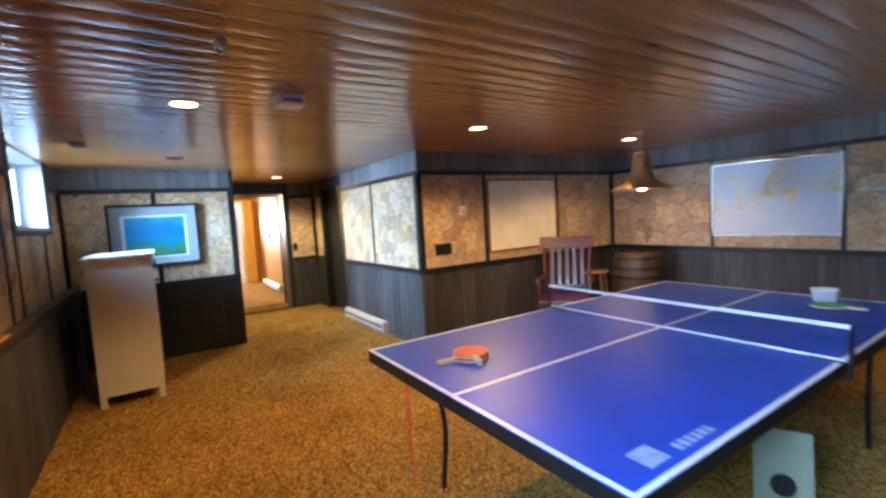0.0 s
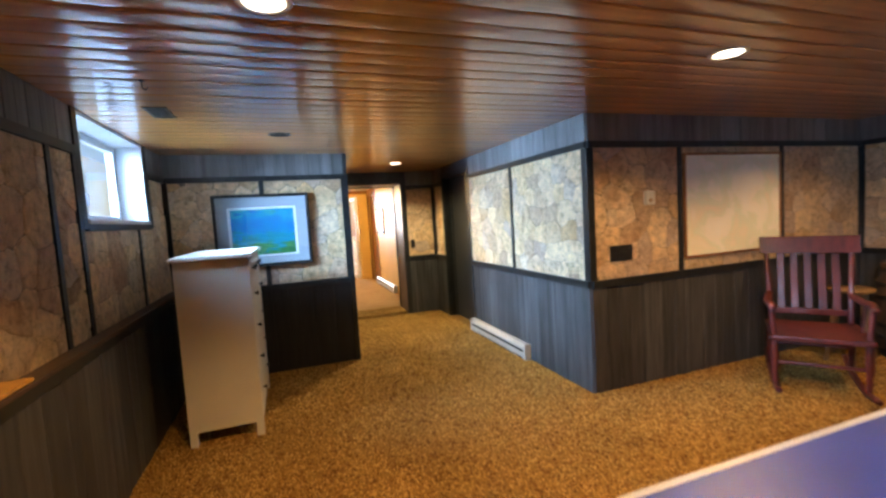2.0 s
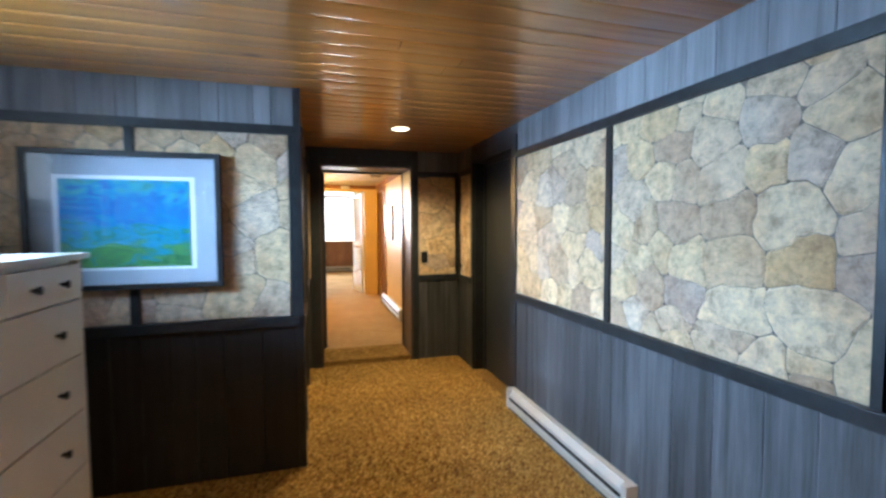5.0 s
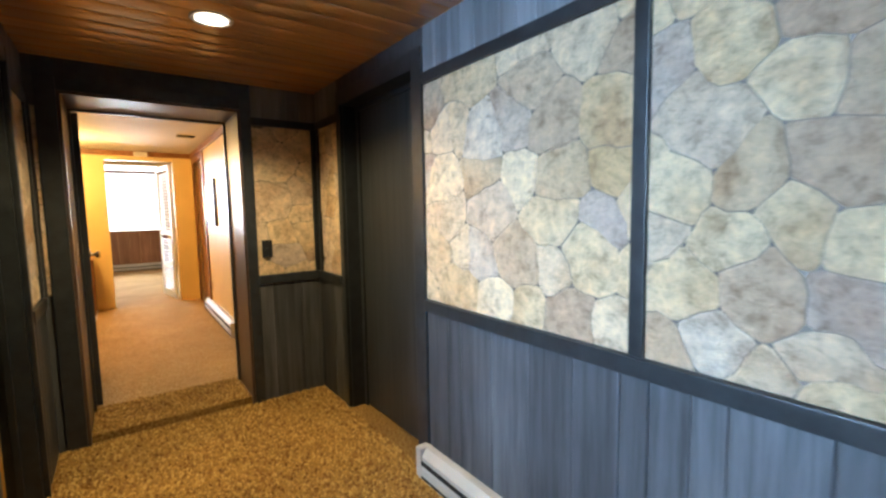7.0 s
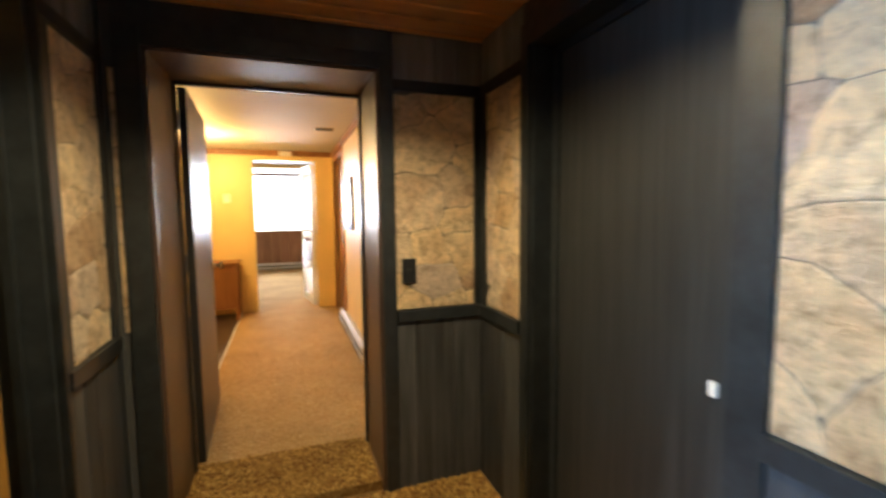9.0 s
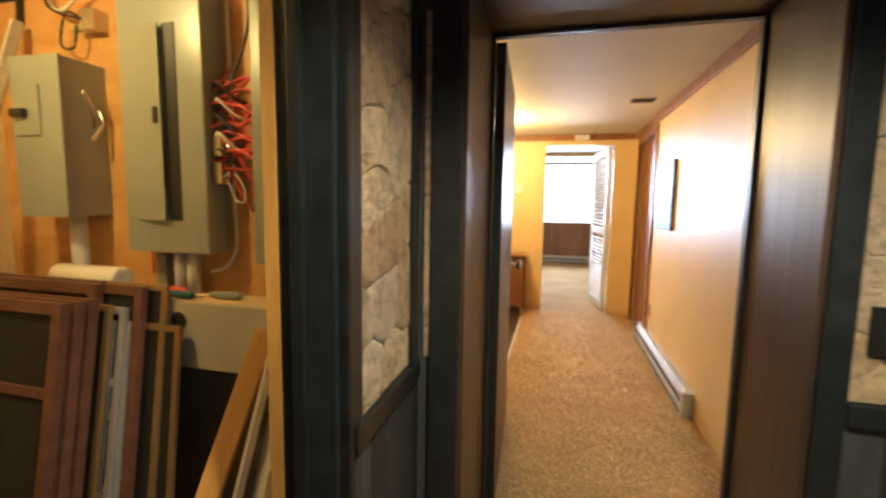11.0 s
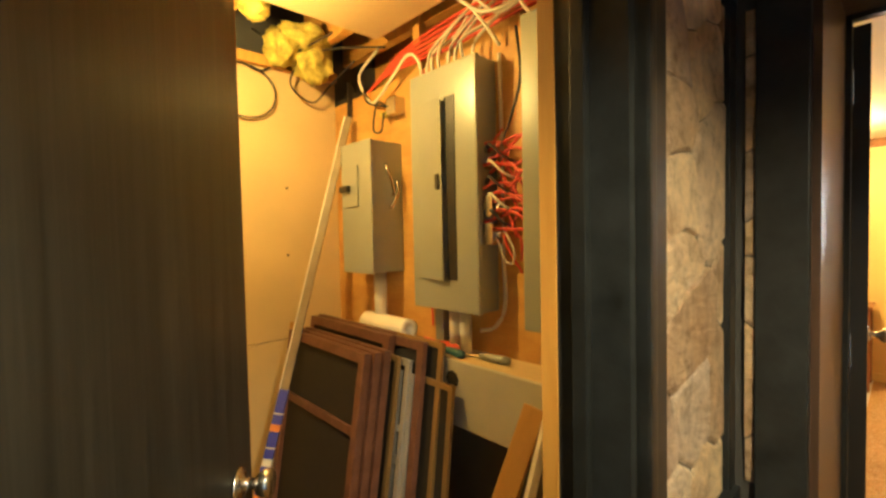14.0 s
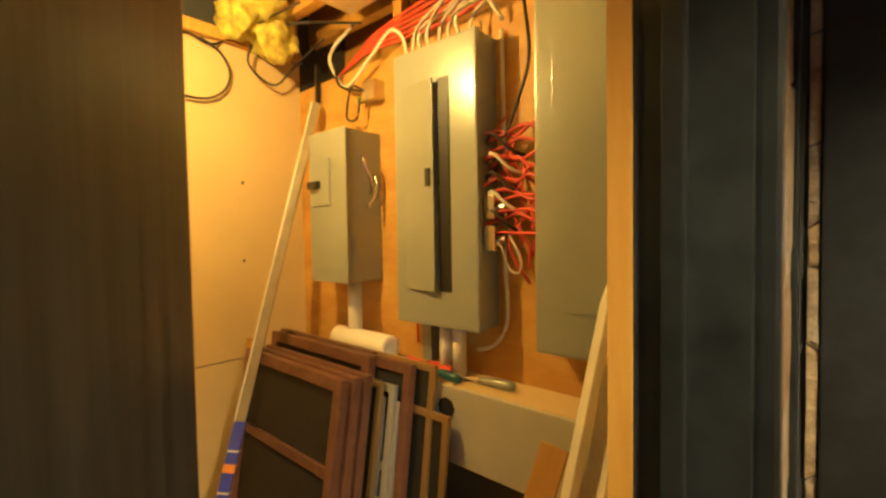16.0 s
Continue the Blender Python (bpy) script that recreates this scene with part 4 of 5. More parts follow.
# east wall glossy board
wb = thing("wall_chart", pose(X1 - 0.012, 2.03, 0), "glossy pale wall chart in a thin frame", "chart")
part("sheet", box(-0.012, 0.0, -0.59, 0.59, 1.03, 1.84), "sea_map", wb)
for a in ((-0.605, -0.59, 1.015, 1.855), (0.59, 0.605, 1.015, 1.855), (-0.59, 0.59, 1.015, 1.03), (-0.59, 0.59, 1.84, 1.855)):
    part("frame_bar", box(-0.02, 0.0, a[0], a[1], a[2], a[3], bevel=0.002), "chrome", wb)

# ---- rocking chair ----
M["cherry"] = grainy("dark_cherry_wood", (0.06, 0.012, 0.012), (0.2, 0.04, 0.038), (20, 20, 2), 0.32, coat=0.2, contrast=0.15)
rc = thing("rocking_chair", pose(3.93, 3.455, 0, 0, 0, -52) @ Matrix.Diagonal((1.04, 1.04, 0.955, 1)), "dark cherry wooden rocking chair with a slatted back", "chair")
for s in (-1, 1):
    part("rocker", tube(bent([(s * 0.25, -0.48, 0.085), (s * 0.25, -0.2, 0.03), (s * 0.25, 0.05, 0.022), (s * 0.25, 0.30, 0.045), (s * 0.25, 0.47, 0.10)], 6), 0.02, 8), "cherry", rc, smooth=True)
    part("front_leg", tube(bent([(s * 0.25, -0.24, 0.03), (s * 0.255, -0.235, 0.2), (s * 0.255, -0.23, 0.42), (s * 0.27, -0.22, 0.66)], 5), [0.018] * 5 + [0.024] * 5 + [0.018] * 6, 10), "cherry", rc, smooth=True)
    part("rear_leg", tube([(s * 0.25, 0.24, 0.045), (s * 0.25, 0.22, 0.42)], 0.02, 10), "cherry", rc, smooth=True)
    part("back_post", tube(bent([(s * 0.24, 0.22, 0.42), (s * 0.25, 0.27, 0.72), (s * 0.27, 0.36, 1.08)], 5), 0.019, 10), "cherry", rc, smooth=True)
    part("armrest", tube(bent([(s * 0.27, -0.28, 0.665), (s * 0.285, -0.1, 0.67), (s * 0.27, 0.1, 0.66), (s * 0.25, 0.28, 0.67)], 5), 0.026, 8), "cherry", rc, smooth=True)
    part("arm_spindle", tube([(s * 0.255, -0.02, 0.43), (s * 0.275, -0.01, 0.66)], 0.011, 8), "cherry", rc)
part("seat", box(-0.28, 0.28, -0.28, 0.26, 0.40, 0.44, bevel=0.014), "cherry", rc)
part("stretcher", tube([(-0.25, -0.235, 0.22), (0.25, -0.235, 0.22)], 0.014, 10), "cherry", rc)
part("stretcher", tube([(-0.25, 0.235, 0.24), (0.25, 0.235, 0.24)], 0.012, 10), "cherry", rc)
bm = box(-0.31, 0.31, -0.014, 0.014, -0.07, 0.09, bevel=0.01)
for v in bm.verts:
    if v.co.z > 0:
        v.co.z += 0.03 * math.cos(v.co.x / 0.31 * 1.5) - 0.015
    v.co.y += 0.05 * (v.co.x / 0.31) ** 2 * -1 + 0.03
bmesh.ops.transform(bm, matrix=pose(0, 0.35, 1.08, -12), verts=bm.verts)
part("crest_rail", bm, "cherry", rc, "broad curved crest rail")
part("lower_rail", box(-0.25, 0.25, 0.235, 0.262, 0.5, 0.55, bevel=0.006), "cherry", rc)
for k in range(5):
    x = -0.17 + k * 0.085
    bm = box(-0.024, 0.024, -0.006, 0.006, 0, 0.54, bevel=0.003)
    bmesh.ops.transform(bm, matrix=pose(x, 0.255, 0.52, -11), verts=bm.verts)
    part("back_slat", bm, "cherry", rc)

# ---- barrel ----
M["oak"] = grainy("weathered_oak", (0.06, 0.035, 0.02), (0.2, 0.12, 0.065), (18, 18, 1.6), 0.55, contrast=0.35)
M["hoop"] = plain("dark_iron_hoop", (0.05, 0.048, 0.045), 0.4, 0.8)
ba = thing("barrel", pose(5.22, 3.38, 0) @ Matrix.Diagonal((1, 1, 0.91, 1)), "weathered oak barrel with dark iron hoops", "barrel")


def barrel_r(z):
    return 0.33 - 0.06 * ((z - 0.45) / 0.45) ** 2


for k in range(20):
    bm = bmesh.new()
    a0, a1 = 2 * math.pi * (k + 0.02) / 20, 2 * math.pi * (k + 0.98) / 20
    rows_ = []
    for i in range(9):
        z = 0.9 * i / 8
        r = barrel_r(z)
        rows_.append([bm.verts.new((q * math.cos(a), q * math.sin(a), z)) for q, a in ((r, a0), (r + 0.002, (a0 + a1) / 2), (r, a1), (r - 0.025, a1), (r - 0.025, a0))])
    for a, b in zip(rows_, rows_[1:]):
        for i in range(5):
            bm.faces.new((a[i], a[(i + 1) % 5], b[(i + 1) % 5], b[i]))
    bm.faces.new(rows_[0]), bm.faces.new(rows_[-1])
    part("stave", bm, "oak", ba)
part("head", lathe([(0, 0.86), (0.27, 0.86), (0.27, 0.88), (0, 0.88)], 32), "oak", ba, "flat wooden barrel head")
for z in (0.06, 0.2, 0.32, 0.58, 0.7, 0.84):
    part("hoop", lathe([(barrel_r(z - 0.02) + 0.003, z - 0.02), (barrel_r(z) + 0.006, z), (barrel_r(z + 0.02) + 0.003, z + 0.02), (barrel_r(z) - 0.002, z)], 32), "hoop", ba, "iron hoop", smooth=True)

# ---- pendants, cans and ceiling fittings ----
M["copper"] = plain("aged_brass", (0.62, 0.42, 0.2), 0.35, 0.75, var=0.25)


def pendant(x, y, zlow, label, mat):
    t = thing("pendant_lamp", pose(x, y, zlow), label, "lamp")
    part("shade", lathe([(0.285, 0.0), (0.265, 0.014), (0.175, 0.055), (0.12, 0.105), (0.095, 0.19), (0.082, 0.29), (0.066, 0.335), (0.03, 0.355), (0.028, 0.35), (0.062, 0.328), (0.077, 0.286), (0.09, 0.187), (0.114, 0.1), (0.17, 0.048), (0.262, 0.007), (0.285, 0.0)], 36), mat, t, "flared bell shaped metal shade", smooth=True)
    part("rim_ring", lathe([(0.284, -0.006), (0.292, -0.003), (0.294, 0.003), (0.287, 0.007), (0.28, 0.003), (0.284, -0.006)], 36), "copper", t, "bright brass rim", smooth=True)
    part("globe", lathe([(0, -0.02), (0.04, -0.01), (0.055, 0.03), (0.04, 0.07), (0.02, 0.1), (0, 0.1)], 20), "bulb", t, "lit bulb", smooth=True)
    part("stem", tube([(0, 0, 0.35), (0, 0, H - zlow - 0.02)], 0.006, 8), "copper", t)
    part("canopy", lathe([(0, H - zlow), (0.035, H - zlow), (0.03, H - zlow - 0.02), (0, H - zlow - 0.03)], 20), mat, t, smooth=True)


pendant(4.01, 2.52, 1.60, "brass bell pendant lamp, lit, hanging from the ceiling", "copper")


def can(x, y, lit):
    t = thing("can_light", pose(x, y, H), "round recessed ceiling light, " + ("lit" if lit else "unlit and dark"), "ceiling light", "recessed ceiling lights")
    part("ring", lathe([(0.085, -0.006), (0.088, -0.003), (0.088, 0.0), (0.068, 0.004), (0.066, -0.004), (0.085, -0.006)], 32), "ceiling_white" if lit else "hoop", t, smooth=True)
    part("reflector", lathe([(0.068, -0.0035), (0.05, -0.0055), (0, -0.006)], 32), "can_bulb" if lit else "dark_hole", t, "glowing lamp face" if lit else "dark opening", smooth=True)


for cx, cy in CANS:
    can(cx, cy, True)
can(0.19, 4.92, False)
sm = thing("carbon_monoxide_alarm", pose(0.66, 2.46, H), "white square alarm with a dark slot, on the ceiling", "alarm")
part("case", box(-0.07, 0.07, -0.07, 0.07, -0.055, -0.001, bevel=0.012), "line_white", sm)
part("slot", box(-0.05, 0.05, -0.0715, -0.065, -0.038, -0.028), "dark_hole", sm, "dark slot")
part("back_plate", box(-0.075, 0.075, -0.075, 0.075, -0.003, 0.0), "white", sm)
cv = thing("ceiling_vent", pose(-0.46, 4.28, H, 0, 0, 0), "dark metal vent grille in the board ceiling", "vent")
part("frame", box(-0.06, 0.06, -0.13, 0.13, -0.006, 0.0, bevel=0.002), "hoop", cv)
for k in range(7):
    part("slat", box(-0.045, 0.045, -0.108 + k * 0.033, -0.093 + k * 0.033, -0.009, -0.0055), "black", cv)
hk = thing("ceiling_sensor", pose(0.25, 1.80, H), "small white sensor on the ceiling", "sensor")
part("body", lathe([(0, -0.045), (0.014, -0.045), (0.018, -0.03), (0.02, 0.0), (0, 0.0)], 16), "white", hk, smooth=True)
lsw = thing("light_switch", pose(1.966, NY - 0.014, 1.01), "black wall switch on the stone panel", "switch")
part("plate", box(-0.034, 0.034, -0.008, 0.0, 0, 0.12, bevel=0.003), "black", lsw)
part("toggle", box(-0.006, 0.006, -0.018, -0.007, 0.05, 0.07, bevel=0.002), "black", lsw)

# ---- corridor things ----
sd = thing("side_table", pose(0.66, 11.78, CF - 0.005), "small orange pine desk against the wall", "table")
part("tabletop", box(-0.3, 0.2, -0.2, 0.2, 0.70, 0.725, bevel=0.004), "orange_wood", sd)
for lx in (-0.28, 0.15):
    for ly in (-0.18, 0.15):
        part("leg", box(lx, lx + 0.035, ly, ly + 0.035, 0, 0.70, bevel=0.002), "orange_wood", sd)
part("modesty_panel", box(-0.25, 0.15, -0.17, -0.155, 0.15, 0.7), "orange_wood", sd)
th2 = thing("thermostat", pose(0.72, 12.05, 1.5), "small beige thermostat on the cream wall", "thermostat")
part("cover", box(-0.04, 0.04, -0.025, 0, 0, 0.11, bevel=0.006), "map", th2)
ex = thing("alarm_sounder", pose(1.45, 12.02, 2.115), "small cream alarm box above the doorway", "alarm")
part("case", box(-0.08, 0.08, -0.04, 0, 0, 0.06, bevel=0.006), "ceiling_white", ex)
cl = thing("ceiling_lamp", pose(0.55, 10.9, CH), "round lit ceiling lamp in the side room", "lamp")
part("base", lathe([(0, 0), (0.09, 0), (0.085, -0.02), (0, -0.02)], 24), "ceiling_white", cl)
part("globe", lathe([(0, -0.14), (0.05, -0.13), (0.08, -0.09), (0.07, -0.03), (0.03, -0.02), (0, -0.02)], 24), "bulb", cl, "lit globe", smooth=True)
v2 = thing("ceiling_vent", pose(1.82, 10.33, CH), "grey metal vent in the white ceiling", "vent")
part("frame", box(-0.09, 0.09, -0.07, 0.07, -0.006, 0, bevel=0.002), "chrome", v2)
for k in range(5):
    part("slat", box(-0.075, 0.075, -0.052 + k * 0.024, -0.04 + k * 0.024, -0.01, -0.0055), "hoop", v2)
wp = thing("framed_picture", pose(2.07, 10.5, 1.17), "small pale picture in a dark frame", "picture")
part("frame", box(-0.025, 0, -0.3, 0.3, 0, 0.55, bevel=0.004), "black", wp)
part("print", box(-0.028, -0.0255, -0.24, 0.24, 0.06, 0.49), "board_white", wp, "pale print")
wo = thing("outlet", pose(2.07, 10.85, 0.33), "small brown wall outlet", "outlet")
part("plate", box(-0.006, 0, -0.035, 0.035, 0, 0.115, bevel=0.002), "copper", wo)
ld = thing("louvred_door", pose(1.80, 12.17, CF, 0, 0, 9), "white louvred folding door standing open", "door")
for a in (0.0, 0.66):
    part("stile", box(-0.03, 0, a, a + 0.06, 0.01, 2.0, bevel=0.003), "white", ld)
for a, b in ((0.01, 0.1), (0.95, 1.03), (1.92, 2.0)):
    part("rail", box(-0.03, 0, 0.06, 0.66, a, b, bevel=0.003), "white", ld)
for k in range(40):
    z = 0.12 + k * 0.045
    if abs(z - 0.98) > 0.06:
        part("louvre", box(-0.02, 0.02, 0.06, 0.66, -0.003, 0.003, m=Matrix.Translation((-0.015, 0, z)) @ Matrix.Rotation(radians(40), 4, "Y")), "white", ld)

# bar added in place of a pale horizontal streak of unknown origin
rack = thing("wall_rack", pose(X1 - 0.03, 1.0, 1.44), "silvery horizontal bar on the stone panel", "rack")
part("bar", box(-0.012, 0.012, -0.3, 0.3, 0, 0.03, bevel=0.004), "chrome", rack)
for y in (-0.25, 0.25):
    part("bracket", box(-0.01, 0.02, y - 0.015, y + 0.015, -0.02, 0.05, bevel=0.003), "chrome", rack)

M["light_oak"] = grainy("light_oak", (0.22, 0.12, 0.045), (0.42, 0.25, 0.1), (20, 20, 2), 0.45, contrast=0.15)
stool = thing("stool", pose(4.70, 3.63, 0, 0, 0, 20), "light oak stool beside the rocking chair", "stool")
part("seat", lathe([(0, 0.6), (0.15, 0.6), (0.16, 0.612), (0.155, 0.63), (0, 0.632)], 24), "light_oak", stool, smooth=True)
for k in range(4):
    a = math.pi / 4 + k * math.pi / 2
    part("leg", tube([(0.2 * math.cos(a), 0.2 * math.sin(a), 0.0), (0.11 * math.cos(a), 0.11 * math.sin(a), 0.605)], 0.016, 10), "light_oak", stool, smooth=True)
for k in range(4):
    a, b = math.pi / 4 + k * math.pi / 2, math.pi / 4 + (k + 1) * math.pi / 2
    part("rung", tube([(0.17 * math.cos(a), 0.17 * math.sin(a), 0.2), (0.17 * math.cos(b), 0.17 * math.sin(b), 0.2)], 0.01, 8), "light_oak", stool)
hook = thing("ceiling_hook", pose(-0.39, 3.67, H), "small dark hook in the ceiling", "hook")
part("plate", lathe([(0, 0), (0.014, 0), (0.012, -0.005), (0, -0.006)], 14), "black_metal", hook)
part("bend", tube(bent([(0, 0, -0.004), (0, 0, -0.03), (0.012, 0, -0.042), (0.022, 0, -0.03)], 4), 0.003, 6), "black_metal", hook)

# ---- electrical closet ----
M["plywood"] = grainy("amber_plywood", (0.56, 0.27, 0.05), (0.78, 0.46, 0.11), (5, 5, 14), 0.55, contrast=0.1)
M["drywall"] = plain("bare_drywall", (0.64, 0.48, 0.24), 0.85, var=0.1, scale=2.5)
M["panel_grey"] = plain("grey_enamel_steel", (0.30, 0.32, 0.28), 0.28, 0.15, var=0.1, scale=3, coat=0.2)
M["cable_white"] = plain("white_cable_sheath", (0.72, 0.68, 0.58), 0.45)
M["cable_red"] = plain("red_cable_sheath", (0.62, 0.07, 0.03), 0.45)
M["cable_black"] = plain("black_cable_sheath", (0.02, 0.018, 0.017), 0.5)
M["insulation"] = plain("yellow_glass_wool", (0.52, 0.43, 0.07), 0.95, var=0.55, scale=26, strength=0.8)
M["walnut"] = grainy("walnut_window_frame", (0.10, 0.042, 0.026), (0.24, 0.11, 0.07), (14, 14, 14), 0.45, contrast=0.2)
M["screen"] = plain("dark_insect_screen", (0.014, 0.013, 0.012), 0.6, var=0.2, scale=60)
M["gold_alu"] = plain("bronze_aluminium", (0.38, 0.25, 0.1), 0.35, 0.6)
M["silver_alu"] = plain("silver_aluminium", (0.62, 0.62, 0.62), 0.35, 0.7)
M["blue_label"] = plain("blue_label", (0.05, 0.06, 0.42), 0.5)
M["orange_label"] = plain("orange_label", (0.7, 0.25, 0.05), 0.5)
M["clear_wrap"] = plain("clear_plastic_wrap", (0.26, 0.21, 0.14), 0.2, 0.0, var=0.25, scale=9)
M["tool_teal"] = plain("teal_grip", (0.03, 0.12, 0.14), 0.45)
CB, CX = 7.70, -0.85

closet_back = structure("closet_wall_north", box(CX - 0.02, SX - 0.146, CB, CB + 0.03, 0, 2.06), "plywood", "amber plywood backboard", "wall")
structure("closet_cavity", box(CX - 0.3, SX - 0.1, CB + 0.25, CB + 0.3, 0, 2.46), "stud", "rough timber behind the wiring", "wall")
structure("closet_wall_inner", box(SX - 0.151, SX - 0.146, SY + 0.12, 6.41, 0, 2.3), "drywall", "bare drywall", "wall")
structure("closet_wall_inner_b", box(SX - 0.151, SX - 0.146, 7.245, CB, 0, 2.3), "drywall", "bare drywall", "wall")
structure("closet_wall_south", box(CX, SX - 0.146, SY + 0.12, SY + 0.125, 0, 2.3), "drywall", "bare drywall", "wall")
dw = structure("closet_wall_west", box(X0, CX - 0.002, SY + 0.12, CB, 0, 2.18), "grout", "bare drywall sheets with a seam", "wall")
part("drywall_sheet", box(CX - 0.004, CX + 0.006, SY + 0.125, CB, 0.0, 0.984, bevel=0.002), "drywall", dw)
part("drywall_sheet", box(CX - 0.004, CX + 0.006, SY + 0.125, CB, 0.988, 2.17, bevel=0.002), "drywall", dw)
for y in (6.65, 7.05, 7.45):
    for z in (0.5, 0.93, 1.04, 1.36, 1.66):
        part("screw_head", lathe([(0, 0.0015), (0.005, 0.001), (0.006, 0)], 8, m=Matrix.Translation((CX + 0.006, y + 0.01 * math.sin(z * 40), z)) @ TOX), "black", dw)
part("top_plate", box(CX - 0.03, CX + 0.03, SY + 0.125, CB, 2.172, 2.215, bevel=0.003), "stud", dw, "raw timber top plate")
structure("closet_ceiling", box(-0.46, SX - 0.146, SY + 0.12, CB - 0.02, 2.25, 2.265), "drywall", "bare drywall ceiling", "ceiling")
bm = bmesh.new()
for y in (6.3, 6.72, 7.14, 7.56):
    box(X0, -0.4, y, y + 0.04, 2.27, 2.458, bm)
box(CX - 0.02, SX - 0.146, CB + 0.06, CB + 0.1, 2.27, 2.458, bm)
structure("ceiling_joists", bm, "stud", "open timber joists", "joist")
st = structure("closet_stud", box(0.18, 0.222, CB + 0.04, CB + 0.08, 0, 2.4, bevel=0.003), "stud", "raw timber stud", "stud")
part("stud", box(-0.30, -0.26, CB + 0.04, CB + 0.08, 0, 2.4, bevel=0.003), "stud", st)


def breaker_panel(x0, x1, z0, z1, depth, label, hinge_left=True):
    t = thing("breaker_panel", pose((x0 + x1) / 2, CB, z0), label, "electrical panel", "breaker panels")
    w, h = (x1 - x0) / 2, z1 - z0
    part("box", box(-w, w, -depth + 0.02, 0, 0, h, bevel=0.004), "panel_grey", t)
    part("cover", box(-w - 0.004, w + 0.004, -depth, -depth + 0.02, -0.004, h + 0.004, bevel=0.007), "panel_grey", t)
    ajar = Matrix.Translation((-w * 0.72, -depth - 0.0005, 0)) @ Matrix.Rotation(radians(-7 if hinge_left else 0), 4, "Z") @ Matrix.Translation((w * 0.72, depth + 0.0005, 0))
    d = part("door", box(-w * 0.72, w * 0.12, -depth - 0.0035, -depth - 0.0005, 0.1, h - 0.1, bevel=0.001, m=ajar), "panel_grey", t, "hinged panel door")
    part("breaker_well", box(w * 0.14, w * 0.42, -depth - 0.002, -depth + 0.004, 0.1, h - 0.1), "black", t, "dark breaker recess")
    for k in range(12):
        part("breaker", box(w * 0.17, w * 0.39, -depth - 0.003, -depth - 0.001, 0.16 + k * 0.04, 0.198 + k * 0.04), "black", t)
    part("latch", box(-w * 0.08, w * 0.04, -depth - 0.009, -depth - 0.003, h * 0.5, h * 0.5 + 0.05, bevel=0.002, m=ajar), "black", d, "dark latch")
    return t


breaker_panel(-0.15, 0.155, 1.19, 1.985, 0.10, "grey steel breaker panel on the plywood backboard")
pr = breaker_panel(0.33, 0.635, 1.17, 2.03, 0.10, "grey steel breaker panel beside the door frame", False)
for ob in list(pr.children_recursive):
    if ob.name.startswith("breaker_well") or ob.name.startswith("latch") or (ob.name.startswith("breaker") and ob.name[7:8] in ("", ".")):
        bpy.data.objects.remove(ob)
sw = thing("disconnect_switch", pose(-0.44, CB, 1.295), "grey steel disconnect box with a lever and a worn side", "electrical box")
part("box", box(-0.104, 0.104, -0.145, 0, 0, 0.51, bevel=0.005), "panel_grey", sw)
part("lid", box(-0.107, 0.107, -0.152, -0.1455, -0.003, 0.513, bevel=0.003), "panel_grey", sw)
part("plate", box(-0.085, 0.02, -0.158, -0.1525, 0.26, 0.42, bevel=0.002), "panel_grey", sw)
part("lever", box(-0.09, -0.03, -0.175, -0.157, 0.32, 0.345, bevel=0.004), "black", sw, "black switch lever")
part("handle", tube(bent([(0.104, -0.08, 0.42), (0.125, -0.09, 0.40), (0.125, -0.06, 0.33), (0.107, -0.05, 0.30)], 5), 0.006, 8), "chrome", sw, "bent steel handle", smooth=True)
part("handle", tube(bent([(0.105, -0.03, 0.36), (0.122, -0.035, 0.31), (0.122, -0.075, 0.25)], 5), 0.006, 8), "chrome", sw, "bent steel handle", smooth=True)
part("conduit", tube([(0.02, -0.06, 0.0), (0.02, -0.06, -0.25)], 0.026, 14), "cable_white", sw, "pale conduit", smooth=True)
M["trough_grey"] = plain("cream_grey_enamel", (0.5, 0.48, 0.38), 0.4, 0.05, var=0.12, scale=4)
gu = thing("wiring_trough", pose(0.28, CB, 0.83), "long grey steel wiring trough with a knocked-out hole", "electrical box")
part("box", box(-0.6, 0.355, -0.135, 0, 0, 0.21, bevel=0.004), "trough_grey", gu)
bm = lathe([(0, 0), (0.028, 0), (0.028, 0.003), (0, 0.003)], 8, m=Matrix.Translation((-0.21, -0.1355, 0.15)) @ Matrix.Rotation(radians(90), 4, "X"))
part("knockout", bm, "dark_hole", gu, "dark knocked-out hole")
part("top_dust", box(-0.59, 0.345, -0.125, -0.001, 0.2102, 0.212), "drywall", gu, "dusty top")
# thin sheet over the plywood, darker than the backboard above the trough
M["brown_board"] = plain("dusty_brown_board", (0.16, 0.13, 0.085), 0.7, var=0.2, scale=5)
structure("closet_lower_wall", box(-0.6, 0.63, CB - 0.006, CB - 0.001, 0.0, 0.82), "brown_board", "dark brown sheet below the trough", "wall")
for x, z0 in ((0.0, 1.04), (0.05, 1.04)):
    cd = thing("conduit", pose(x, CB - 0.05, z0), "pale conduit stub between panel and trough", "conduit", "conduit stubs")
    part("pipe", tube([(0, 0, 0), (0, 0, 0.15)], 0.02, 14), "cable_white", cd, smooth=True)
